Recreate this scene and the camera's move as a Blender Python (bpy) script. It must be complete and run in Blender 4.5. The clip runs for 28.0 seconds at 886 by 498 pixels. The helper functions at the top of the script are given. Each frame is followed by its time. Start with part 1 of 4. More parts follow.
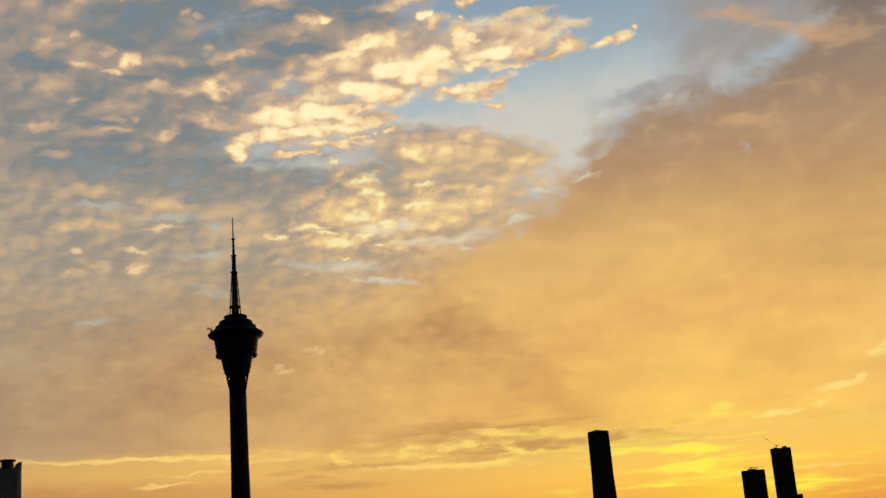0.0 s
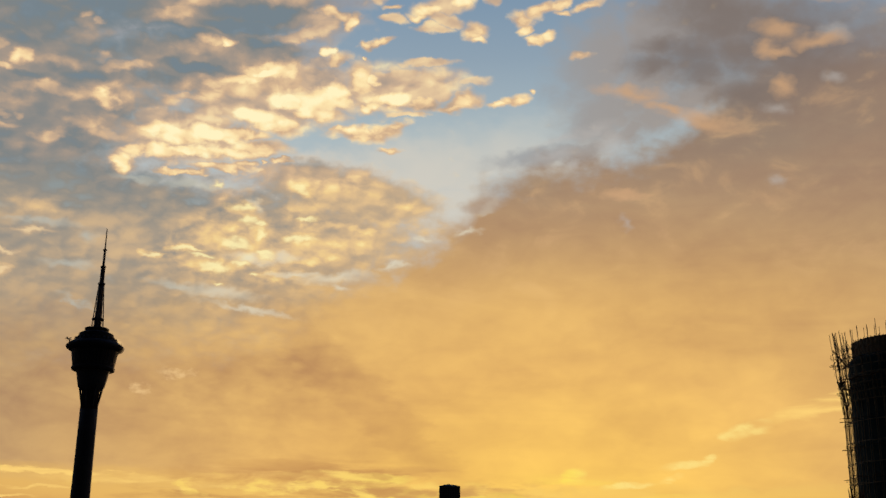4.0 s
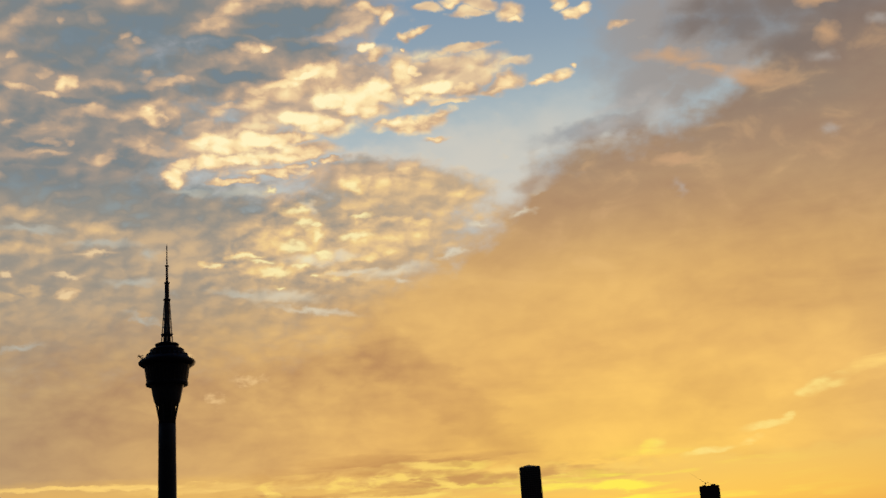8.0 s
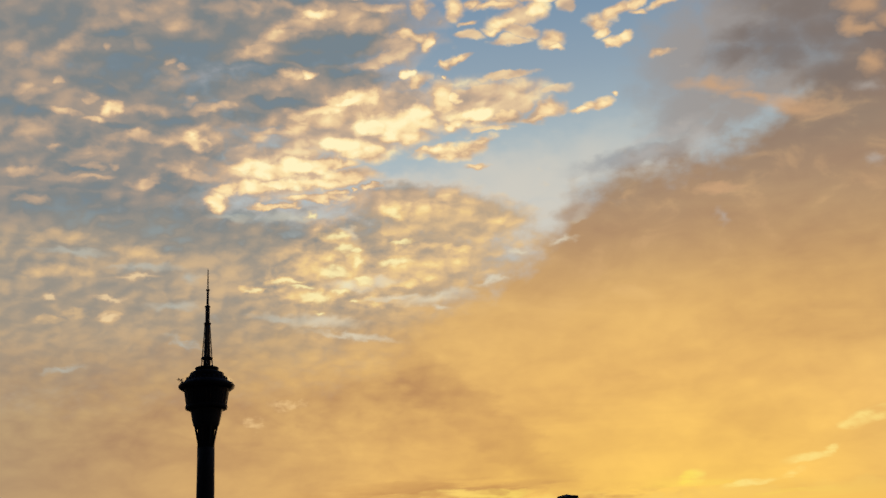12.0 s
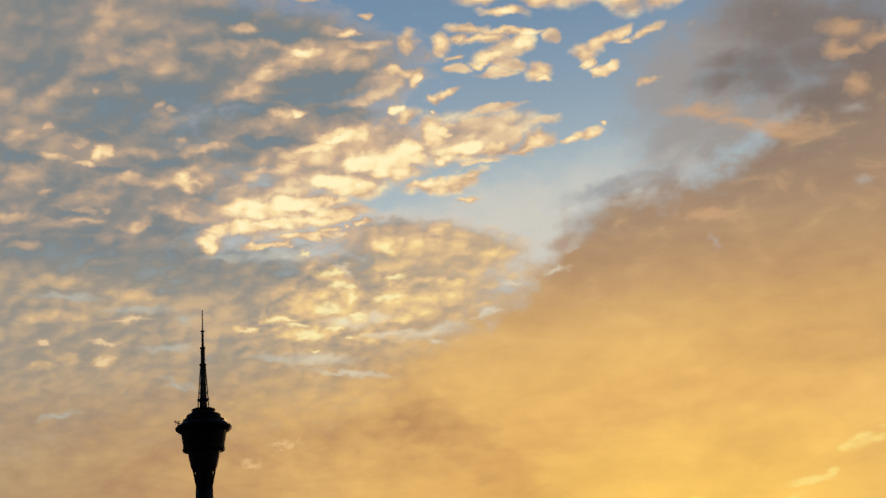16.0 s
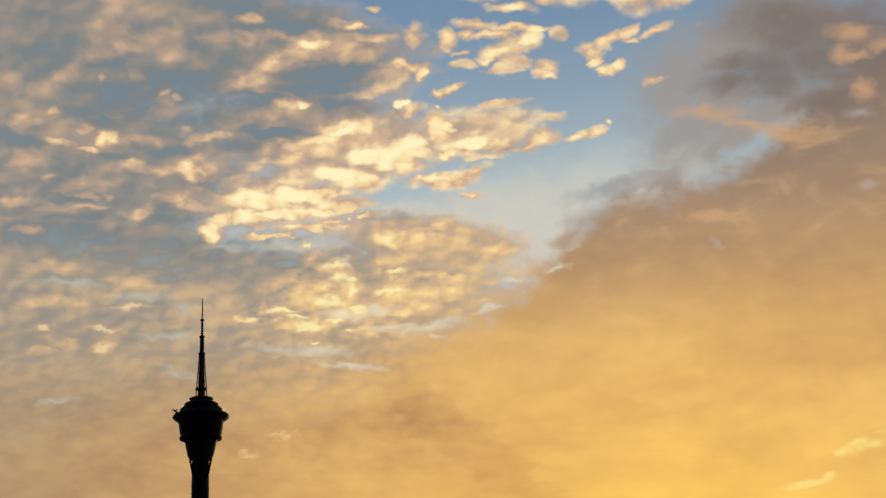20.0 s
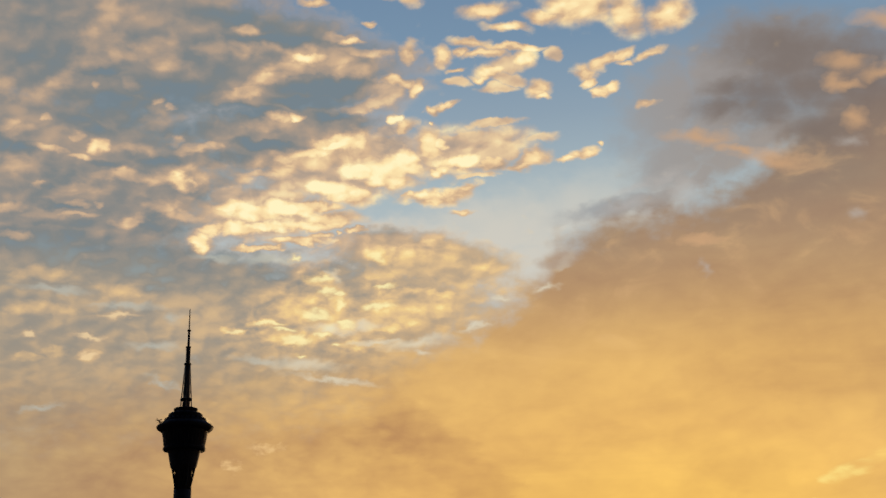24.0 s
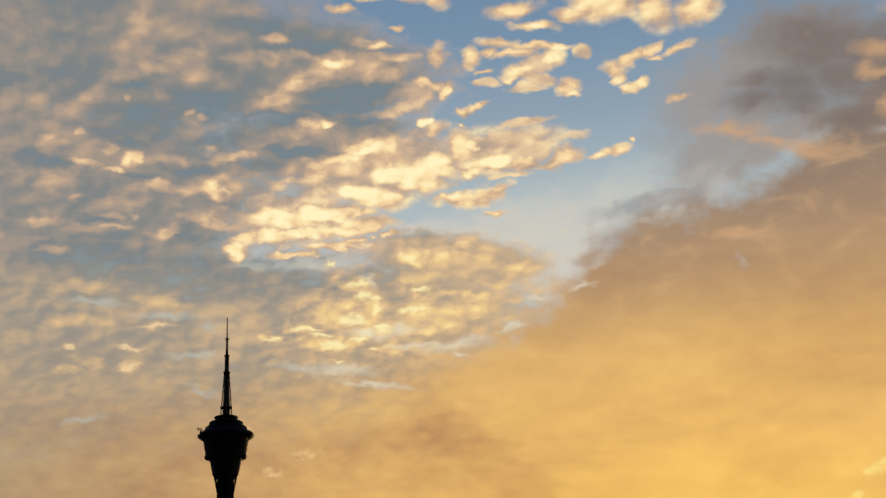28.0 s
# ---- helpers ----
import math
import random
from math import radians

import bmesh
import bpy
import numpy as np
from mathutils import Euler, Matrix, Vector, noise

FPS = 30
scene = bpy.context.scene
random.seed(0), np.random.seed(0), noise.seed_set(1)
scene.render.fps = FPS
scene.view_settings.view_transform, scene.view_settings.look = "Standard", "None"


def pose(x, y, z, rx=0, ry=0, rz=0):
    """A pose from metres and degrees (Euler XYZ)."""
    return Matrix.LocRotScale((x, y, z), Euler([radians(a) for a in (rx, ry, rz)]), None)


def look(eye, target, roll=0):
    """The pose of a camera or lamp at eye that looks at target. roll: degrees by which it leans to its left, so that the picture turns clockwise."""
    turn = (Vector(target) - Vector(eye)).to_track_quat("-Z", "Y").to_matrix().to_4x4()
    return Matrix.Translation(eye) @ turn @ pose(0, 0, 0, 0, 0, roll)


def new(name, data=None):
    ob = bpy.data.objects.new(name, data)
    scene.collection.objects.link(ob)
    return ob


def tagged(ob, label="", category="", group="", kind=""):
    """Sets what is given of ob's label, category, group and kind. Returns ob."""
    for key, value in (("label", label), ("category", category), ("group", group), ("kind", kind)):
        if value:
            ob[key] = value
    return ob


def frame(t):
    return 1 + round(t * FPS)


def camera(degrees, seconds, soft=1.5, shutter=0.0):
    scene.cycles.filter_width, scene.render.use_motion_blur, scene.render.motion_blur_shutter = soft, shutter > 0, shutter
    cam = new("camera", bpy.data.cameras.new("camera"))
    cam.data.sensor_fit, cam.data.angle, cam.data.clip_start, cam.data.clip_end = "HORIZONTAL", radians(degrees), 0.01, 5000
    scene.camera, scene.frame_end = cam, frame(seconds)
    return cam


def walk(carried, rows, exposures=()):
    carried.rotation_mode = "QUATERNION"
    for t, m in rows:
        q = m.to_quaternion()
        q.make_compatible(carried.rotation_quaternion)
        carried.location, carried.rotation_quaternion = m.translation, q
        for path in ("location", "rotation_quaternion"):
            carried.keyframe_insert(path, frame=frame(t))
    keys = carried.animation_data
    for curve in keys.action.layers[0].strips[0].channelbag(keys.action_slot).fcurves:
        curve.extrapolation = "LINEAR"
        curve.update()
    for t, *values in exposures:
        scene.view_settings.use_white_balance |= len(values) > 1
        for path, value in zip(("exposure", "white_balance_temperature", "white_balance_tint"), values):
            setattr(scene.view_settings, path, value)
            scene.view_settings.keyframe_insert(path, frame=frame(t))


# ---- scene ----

# ---------------------------------------------------------------- camera: held by hand, turning on the spot
EYE = Vector((0.0, 0.0, 1.6))
cam = camera(40.18, 28.0, soft=1.5)


def held(yaw, pitch, lean):
    return Matrix.Translation(EYE) @ pose(0, 0, 0, 0, 0, yaw) @ pose(0, 0, 0, 90 + pitch) @ pose(0, 0, 0, 0, 0, -lean)


PATH = [
    (0, 0.140, 15.215, 4.450),
    (0.1, -0.43, 16.0, 3.1),
    (0.3, -1.299, 15.874, 2.651),
    (0.5, -1.492, 13.821, 1.231),
    (0.8, 0.060, 11.496, -1.037),
    (1, -0.952, 12.738, -1.690),
    (1.2, -1.398, 13.428, -1.600),
    (1.5, -0.465, 13.414, -0.932),
    (1.7, 1.190, 13.195, -0.718),
    (1.8, 1.273, 12.705, -0.748),
    (2, -0.421, 11.760, -0.417),
    (2.2, -1.612, 13.472, -0.112),
    (2.5, -2.532, 14.743, -0.035),
    (2.7, -2.506, 16.153, -0.286),
    (3, -2.862, 16.194, -0.917),
    (3.3, -5.183, 18.077, 0.174),
    (3.5, -6.830, 18.385, 0.744),
    (3.7, -7.073, 17.189, 0.058),
    (4, -5.937, 17.138, -0.869),
    (4.2, -3.257, 16.904, -0.023),
    (4.5, -5.339, 15.781, 2.045),
    (6.5, -5.577, 17.114, 4.438),
    (6.7, -4.950, 16.937, 4.902),
    (7, -2.581, 17.894, 5.415),
    (7.2, -3.865, 17.819, 5.343),
    (7.5, -3.646, 18.368, 5.045),
    (7.7, -4.165, 17.765, 4.653),
    (8, -3.095, 16.531, 4.010),
    (8.2, -3.649, 16.678, 3.778),
    (8.5, -4.320, 16.487, 3.513),
    (9, -4.311, 17.065, 3.295),
    (9.5, -3.090, 16.224, 1.710),
    (9.7, -2.473, 16.625, 2.017),
    (10, -0.775, 17.631, 3.096),
    (10.2, -0.469, 17.879, 3.169),
    (10.5, -1.311, 17.569, 3.391),
    (10.7, -2.582, 16.790, 3.250),
    (11, -2.921, 18.702, 2.864),
    (11.5, -2.104, 18.403, 3.113),
    (12, -1.215, 17.906, 2.892),
    (12.5, -2.634, 18.235, 3.866),
    (14.5, -3.373, 19.665, 5.146),
    (14.7, -2.617, 19.625, 5.150),
    (15, -1.744, 18.561, 4.878),
    (15.2, -1.174, 18.135, 4.649),
    (15.5, -1.244, 19.006, 4.536),
    (16, -1.657, 19.482, 4.747),
    (16.2, -1.314, 18.600, 4.470),
    (16.5, 1.725, 18.566, 3.672),
    (16.7, 2.619, 17.875, 3.378),
    (17, 3.188, 17.986, 3.277),
    (17.2, 2.267, 18.198, 3.348),
    (17.5, 0.588, 18.706, 3.500),
    (17.7, -0.335, 19.228, 3.484),
    (18, -0.697, 20.147, 3.154),
    (18.5, -1.895, 20.305, 1.752),
    (19, -3.032, 20.465, 1.845),
    (19.5, -2.162, 20.171, 2.419),
    (20, -1.559, 19.250, 3.266),
    (20.5, -0.691, 18.879, 3.387),
    (21, -0.022, 18.856, 3.040),
    (21.2, 0.536, 17.851, 7.332),
    (21.5, -2.168, 16.765, 7.888),
    (23.5, -0.846, 18.849, -1.529),
    (23.7, -2.898, 20.136, -0.589),
    (24, -2.121, 20.022, 1.926),
    (24.2, 2.156, 19.264, 1.847),
    (24.5, 4.588, 20.769, 0.520),
    (24.7, 3.300, 20.605, 4.202),
    (25, -0.796, 20.646, 5.328),
    (25.2, -4.077, 21.519, 6.611),
    (25.5, -5.802, 21.650, 6.826),
    (25.7, -4.496, 20.436, 6.542),
    (26, -4.375, 20.792, 6.004),
    (26.5, -4.542, 20.080, 5.819),
    (27, -3.347, 19.938, 4.383),
    (27.2, -3.668, 19.898, 4.349),
    (27.5, -2.992, 19.428, 4.464),
    (28, -0.409, 20.176, 3.070)
]
# the white balance wavers towards green once
BALANCE = [(0, 0, 6500, 10), (23.9, 0, 6500, 10), (24.5, 0, 6500, 4), (25.0, 0, 6500, 2), (25.5, 0, 6500, 10), (28, 0, 6500, 10)]
walk(cam, [(t, held(yaw, pitch, lean)) for t, yaw, pitch, lean in PATH], BALANCE)


# ---------------------------------------------------------------- sky at sunset: clear air, altocumulus, a stratus bank, a low veil
SUN_AZ, SUN_EL = 12.16, 1.05


def lin(r, g, b):
    """Scene-linear colour of an 8-bit display colour."""
    return tuple((c / 255 / 12.92) if c / 255 <= 0.04045 else ((c / 255 + 0.055) / 1.055) ** 2.4 for c in (r, g, b))


world = bpy.data.worlds.new("sunset_sky")
world.use_nodes = True
scene.world = world
wt = world.node_tree
wt.nodes.clear()


class Field:
    """A value or colour of the sky, with plain arithmetic."""

    def __init__(self, socket):
        self.s = socket

    def _math(self, op, other, swap=False):
        n = wt.nodes.new("ShaderNodeMath")
        n.operation = op
        a, b = (other, self) if swap else (self, other)
        for i, v in enumerate((a, b)):
            if isinstance(v, Field):
                wt.links.new(v.s, n.inputs[i])
            else:
                n.inputs[i].default_value = v
        return Field(n.outputs[0])

    def __add__(self, o): return self._math("ADD", o)
    def __radd__(self, o): return self._math("ADD", o)
    def __sub__(self, o): return self._math("SUBTRACT", o)
    def __rsub__(self, o): return self._math("SUBTRACT", o, True)
    def __mul__(self, o): return self._math("MULTIPLY", o)
    def __rmul__(self, o): return self._math("MULTIPLY", o)
    def __truediv__(self, o): return self._math("DIVIDE", o)
    def maximum(self, o): return self._math("MAXIMUM", o)
    def minimum(self, o): return self._math("MINIMUM", o)
    def power(self, o): return self._math("POWER", o)


def node(kind, **inputs):
    n = wt.nodes.new(kind)
    for key, v in inputs.items():
        if isinstance(v, Field):
            wt.links.new(v.s, n.inputs[key])
        else:
            n.inputs[key].default_value = v
    return n


def step(f, a, b, lo=0.0, hi=1.0):
    """Smoothly from lo at f = a to hi at f = b."""
    n = wt.nodes.new("ShaderNodeMapRange")
    n.interpolation_type = "SMOOTHSTEP"
    wt.links.new(f.s, n.inputs["Value"])
    if a > b:
        a, b, lo, hi = b, a, hi, lo
    for key, v in (("From Min", a), ("From Max", b), ("To Min", lo), ("To Max", hi)):
        n.inputs[key].default_value = v
    return Field(n.outputs[0])


def combine(x, y, z=0.0):
    return Field(node("ShaderNodeCombineXYZ", X=x, Y=y, Z=z).outputs[0])


def vec(op, a, b):
    n = wt.nodes.new("ShaderNodeVectorMath")
    n.operation = op
    for i, v in enumerate((a, b)):
        if isinstance(v, Field):
            wt.links.new(v.s, n.inputs[i])
        else:
            n.inputs[i].default_value = v
    return Field(n.outputs[0])


def grain(p, scale, detail=5.0, rough=0.55, distortion=0.0, colour=False):
    n = node("ShaderNodeTexNoise", Vector=p, Scale=scale, Detail=detail, Roughness=rough, Distortion=distortion)
    return Field(n.outputs["Color" if colour else 0])


def ramp(f, stops, mode="LINEAR"):
    """stops: (place 0..1, colour or value)."""
    n = node("ShaderNodeValToRGB", Fac=f)
    r = n.color_ramp
    r.interpolation = mode
    while len(r.elements) < len(stops):
        r.elements.new(0.5)
    for e, (place, c) in zip(r.elements, stops):
        e.position = place
        e.color = (*c, 1) if isinstance(c, tuple) else (c, c, c, c)
    return Field(n.outputs[0 if isinstance(stops[0][1], tuple) else 1])


def mix(fac, a, b):
    n = wt.nodes.new("ShaderNodeMix")
    n.data_type = "RGBA"
    for i, v in ((0, fac), (6, a), (7, b)):
        if isinstance(v, Field):
            wt.links.new(v.s, n.inputs[i])
        else:
            n.inputs[i].default_value = (*v, 1) if isinstance(v, tuple) else v
    return Field(n.outputs[2])


def blend(fac, a, b):
    """Between two plain values."""
    return a + (b - a) * fac


def fma(a, b, c):
    n = wt.nodes.new("ShaderNodeMath")
    n.operation = "MULTIPLY_ADD"
    for i, v in enumerate((a, b, c)):
        if isinstance(v, Field):
            wt.links.new(v.s, n.inputs[i])
        else:
            n.inputs[i].default_value = v
    return Field(n.outputs[0])


def puff(where, u, v, wide, high, tilt=0.0, edge=1.5):
    """1 at the middle of a cloud of that place (azimuth, elevation) and half size in degrees, 0 outside."""
    c, s = math.cos(radians(tilt)), math.sin(radians(tilt))
    along = fma(where[1], s / wide, fma(where[0], c / wide, -(u * c + v * s) / wide))
    across = fma(where[1], c / high, fma(where[0], -s / high, (u * s - v * c) / high))
    return step(fma(across, across, along * along), edge * edge, 0.0)


def group_of(where, puffs):
    total = None
    for p in puffs:
        f = puff(where, *p)
        total = f if total is None else total.maximum(f)
    return total


coords = wt.nodes.new("ShaderNodeTexCoord")
split = wt.nodes.new("ShaderNodeSeparateXYZ")
wt.links.new(coords.outputs["Generated"], split.inputs[0])
dx, dy, dz = (Field(o) for o in split.outputs)
az = dx._math("ARCTAN2", dy) * 57.2958
asin = wt.nodes.new("ShaderNodeMath")
asin.operation = "ARCSINE"
wt.links.new(dz.s, asin.inputs[0])
el = Field(asin.outputs[0]) * 57.2958
height = (dz.maximum(0.0) + 0.46) * 0.69
layer = combine(dx / height, dy / height)          # the cloud layer, seen from below
toward = vec("ADD", layer, (0.007, 0.016, 0.0))     # a little nearer the sun


def channels(f):
    n = wt.nodes.new("ShaderNodeSeparateXYZ")
    wt.links.new(f.s, n.inputs[0])
    return [Field(o) for o in n.outputs]


# places in the sky as (azimuth, elevation), torn by small and large eddies
e1, e2, _ = channels(grain(layer, 17.0, 4.0, 0.6, colour=True))
e3, e4, _ = channels(grain(layer, 5.0, 2.0, 0.5, colour=True))
loose = (az + (e1 - 0.5) * 2.8, el + (e2 - 0.5) * 1.7)
looser = (loose[0] + (e3 - 0.5) * 5.0, loose[1] + (e4 - 0.5) * 2.6)
e5, e6, _ = channels(grain(combine(dx, dy, dz * 3.0), 30.0, 4.0, 0.6, colour=True))
thin = (az + (e5 - 0.5) * 3.0, el + (e6 - 0.5) * 0.85)
el_loose = loose[1]

# how far from the sun, in degrees, wider than high
off_u = (az - SUN_AZ) / 1.55
off_v = el - SUN_EL
from_sun = (off_u * off_u + off_v * off_v).power(0.5)

# light on the clouds: gold by the sun, tan and grey away from it
def warm_light():
    return ramp(from_sun / 40.0, [(0.0, lin(255, 214, 80)), (0.07, lin(255, 208, 92)), (0.16, lin(243, 192, 98)), (0.26, lin(230, 180, 104)),
                                  (0.40, lin(204, 161, 106)), (0.56, lin(178, 149, 114)), (0.8, lin(160, 146, 130)), (1.0, lin(140, 134, 130))])


# fine structure shared by the layers
n_big = grain(layer, 4.5, 3.0, 0.5)
n_mid = grain(layer, 11.0, 3.0, 0.5, 0.3)
warped = vec("ADD", layer, vec("MULTIPLY", grain(layer, 15.0, 3.0, 0.6, colour=True), (0.04, 0.04, 0.0)))


def pillows(p):
    """Rounded heads of cloud, brightest in the middle, over a finer grain."""
    v = node("ShaderNodeTexVoronoi", Vector=p, Scale=33.0)
    v.feature = "SMOOTH_F1"
    v.inputs["Smoothness"].default_value = 0.35
    d = Field(v.outputs["Distance"])
    return fma(d, -0.62, 0.5 + 0.27) + (grain(p, 30.0, 4.0, 0.5, 0.35) - 0.5) * 0.7


n_cell = pillows(warped)
n_fine = grain(layer, 66.0, 3.0, 0.5)
relief = (n_cell - pillows(vec("ADD", warped, (0.005, 0.011, 0.0)))) * 2.0 + (n_mid - grain(toward, 11.0, 3.0, 0.5, 0.3)) * 2.2
lit = step((n_big - 0.5) * 1.8 + (n_mid - 0.5) * 1.5 + (n_cell - 0.5) * 0.45 + (n_fine - 0.5) * 0.15 + relief * 0.4, -0.6, 0.62)
spread = combine(dx * 1.0, dy * 1.0, dz * 1.7)      # blotches of the stratus, flatter than wide
n_soft = grain(spread, 7.0, 4.0, 0.5, 0.5)
n_blot = grain(spread, 24.0, 4.0, 0.55, 0.4)

# clear air
nishita = wt.nodes.new("ShaderNodeTexSky")
nishita.sky_type = "NISHITA"
nishita.sun_disc = False
nishita.sun_elevation, nishita.sun_rotation = radians(SUN_EL), radians(SUN_AZ)
sky = ramp(el / 45.0, [(0.0, lin(232, 170, 90)), (0.22, lin(205, 190, 160)), (0.40, lin(184, 192, 194)), (0.5, lin(166, 182, 188)),
                       (0.58, lin(139, 159, 175)), (0.66, lin(116, 143, 168)), (1.0, lin(60, 92, 140))])
sky = vec("ADD", sky, vec("MULTIPLY", Field(nishita.outputs[0]), (0.012, 0.012, 0.012)))

# the cloud sheets: places torn by eddies of a degree and less
t1, t2, _ = channels(grain(layer, 36.0, 4.0, 0.5, colour=True))
torn_at = (az + (t1 - 0.5) * 1.3 + (e1 - 0.5) * 0.4, el + (t2 - 0.5) * 0.8 + (e2 - 0.5) * 0.25)
torn = combine(*torn_at)
frayed = (n_cell - 0.5) * 0.36 + (n_fine - 0.5) * 0.26 + (n_mid - 0.5) * 0.2


def clouds(rows, reach=1.85):
    """The nearness, from 0 to 1, of the nearest of many clouds: azimuth, elevation, half width and height in degrees, tilt."""
    total = None
    for u, v, wide, high, tilt in rows:
        m = wt.nodes.new("ShaderNodeMapping")
        m.vector_type = "TEXTURE"
        wt.links.new(torn.s, m.inputs["Vector"])
        m.inputs["Location"].default_value = (u, v, 0)
        m.inputs["Rotation"].default_value = (0, 0, radians(tilt))
        m.inputs["Scale"].default_value = (wide * reach, high * reach, 1)
        g = wt.nodes.new("ShaderNodeTexGradient")
        g.gradient_type = "SPHERICAL"
        wt.links.new(m.outputs[0], g.inputs[0])
        f = Field(g.outputs["Fac"])
        total = f if total is None else total.maximum(f)
    return total


def shape(group, lo=0.18, hi=0.62, ragged=1.0):
    return step(group + frayed * ragged * step(group, 0.0, 0.3), lo, hi) * step(group, 0.0, 0.15)


# pale haze in the opening between the sheets, grey above it
haze = clouds([
    (5.08, 20.94, 4.68, 1.47, 10), (9.50, 21.91, 3.64, 1.20, 10), (6.26, 18.80, 2.09, 1.21, 22), (12.28, 21.54, 1.93, 0.79, 15), (1.61, 20.70, 3.42, 0.75, -5),
])
upper_grey = clouds([
    (16.78, 23.32, 2.14, 0.84, 22), (15.40, 22.59, 1.22, 0.53, 23), (18.56, 23.91, 1.59, 0.78, 17), (11.00, 21.50, 2.37, 0.40, 6), (13.15, 21.68, 1.37, 0.42, 14), (13.99, 23.40, 2.02, 1.36, 38),
    (15.86, 24.40, 2.02, 1.33, 27), (13.83, 25.79, 2.39, 1.67, 47), (16.93, 27.08, 2.48, 1.28, 7), (19.85, 27.52, 3.23, 1.50, -12),
])
sky = mix(shape(haze, 0.0, 0.7) * 0.92, sky, mix(step(el + (n_mid - 0.5) * 4.0, 20.2, 23.6), lin(209, 204, 192), lin(182, 190, 190)))
sky = mix(shape(upper_grey, 0.0, 0.8) * 0.85, sky, mix(step(az, 9.0, 16.0), lin(154, 157, 160), lin(158, 148, 141)))

# the shaded sheet on the far side from the sun: openings in it, dim lumps, and heads of cloud that catch more and more of the light
veil = clouds([
    (-16.10, 28.90, 9.50, 2.73, 1), (-18.32, 22.73, 8.94, 3.77, 1), (-15.83, 17.45, 11.56, 2.82, -1), (-3.17, 17.14, 6.70, 2.00, 3), (-6.63, 28.36, 5.65, 1.80, -1), (-5.60, 25.21, 4.37, 1.57, -2),
    (0.94, 19.55, 3.67, 1.07, -8), (-26.02, 22.90, 7.44, 9.88, 4), (-17.00, 13.64, 13.07, 2.02, -1), (-4.95, 14.58, 6.02, 1.59, -3), (-26.45, 14.71, 6.95, 2.38, 1), (-14.85, 29.83, 6.52, 2.23, 1),
    (-7.19, 29.23, 5.87, 1.56, -8),
])
hollow = clouds([
    (-11.87, 27.30, 2.00, 0.46, -3), (-11.02, 26.55, 1.43, 0.36, 0), (-13.83, 26.48, 1.68, 0.38, 1), (-15.74, 25.26, 1.22, 0.31, -7), (-14.10, 25.83, 0.83, 0.51, 1), (-15.24, 27.82, 0.98, 0.20, 2),
    (-19.93, 24.15, 0.65, 0.37, 3), (-18.76, 24.02, 0.65, 0.23, 3), (-6.58, 29.76, 1.79, 0.18, 0), (-3.41, 27.76, 1.48, 0.42, 15), (-4.78, 26.97, 1.47, 0.24, -1), (-8.44, 26.56, 1.74, 0.26, 0),
    (-3.19, 26.39, 0.88, 0.21, -2), (-6.76, 24.97, 1.44, 0.18, -1), (-16.75, 22.80, 0.74, 0.31, 2), (-14.62, 23.63, 0.82, 0.15, 1),
])
hollow = hollow.maximum(clouds([
    (-9.94, 22.60, 0.61, 0.21, 0), (-11.89, 20.96, 0.93, 0.34, -4), (-7.22, 19.78, 1.68, 0.19, 0), (-16.71, 21.65, 1.05, 0.15, 1), (-22.83, 22.86, 1.61, 0.26, 5), (-22.87, 18.36, 1.56, 0.31, 4),
    (-24.38, 23.58, 1.60, 0.23, 11), (-24.38, 15.93, 1.51, 0.23, 4), (-21.96, 27.45, 1.40, 0.23, 6), (-10.96, 26.91, 1.40, 0.46, 0), (-14.25, 26.09, 1.35, 0.63, 1),
]))
dusk_lumps = clouds([
    (-16.66, 19.68, 3.96, 0.71, 0), (-11.35, 18.94, 3.00, 0.84, -1), (-3.42, 27.58, 1.62, 0.45, 15), (-4.78, 26.92, 1.47, 0.24, -1), (-8.15, 26.48, 1.74, 0.26, 0), (-6.76, 24.92, 1.44, 0.21, -1),
    (-3.20, 26.29, 1.06, 0.21, -2), (-5.49, 27.57, 0.88, 0.26, -1), (-15.89, 20.01, 2.65, 0.41, 0), (-11.89, 19.52, 2.18, 0.42, 0), (-11.36, 18.29, 1.89, 0.42, 0), (-14.56, 19.26, 1.59, 0.31, 0),
    (-6.70, 18.95, 1.25, 0.42, -2), (-9.19, 18.36, 1.37, 0.32, -1), (-17.21, 20.74, 2.36, 0.20, 1), (-12.16, 24.02, 1.95, 0.23, 0),
])
dusk_lumps = dusk_lumps.maximum(clouds([
    (-9.07, 24.27, 1.14, 0.18, 0), (-11.03, 25.38, 1.70, 0.31, 0), (-3.05, 19.21, 1.24, 0.37, 8), (-4.78, 18.29, 0.98, 0.27, -2), (-2.04, 26.00, 0.88, 0.27, 14), (-8.61, 30.51, 3.50, 0.36, -9),
    (-5.41, 29.71, 1.74, 0.37, -19),
]))
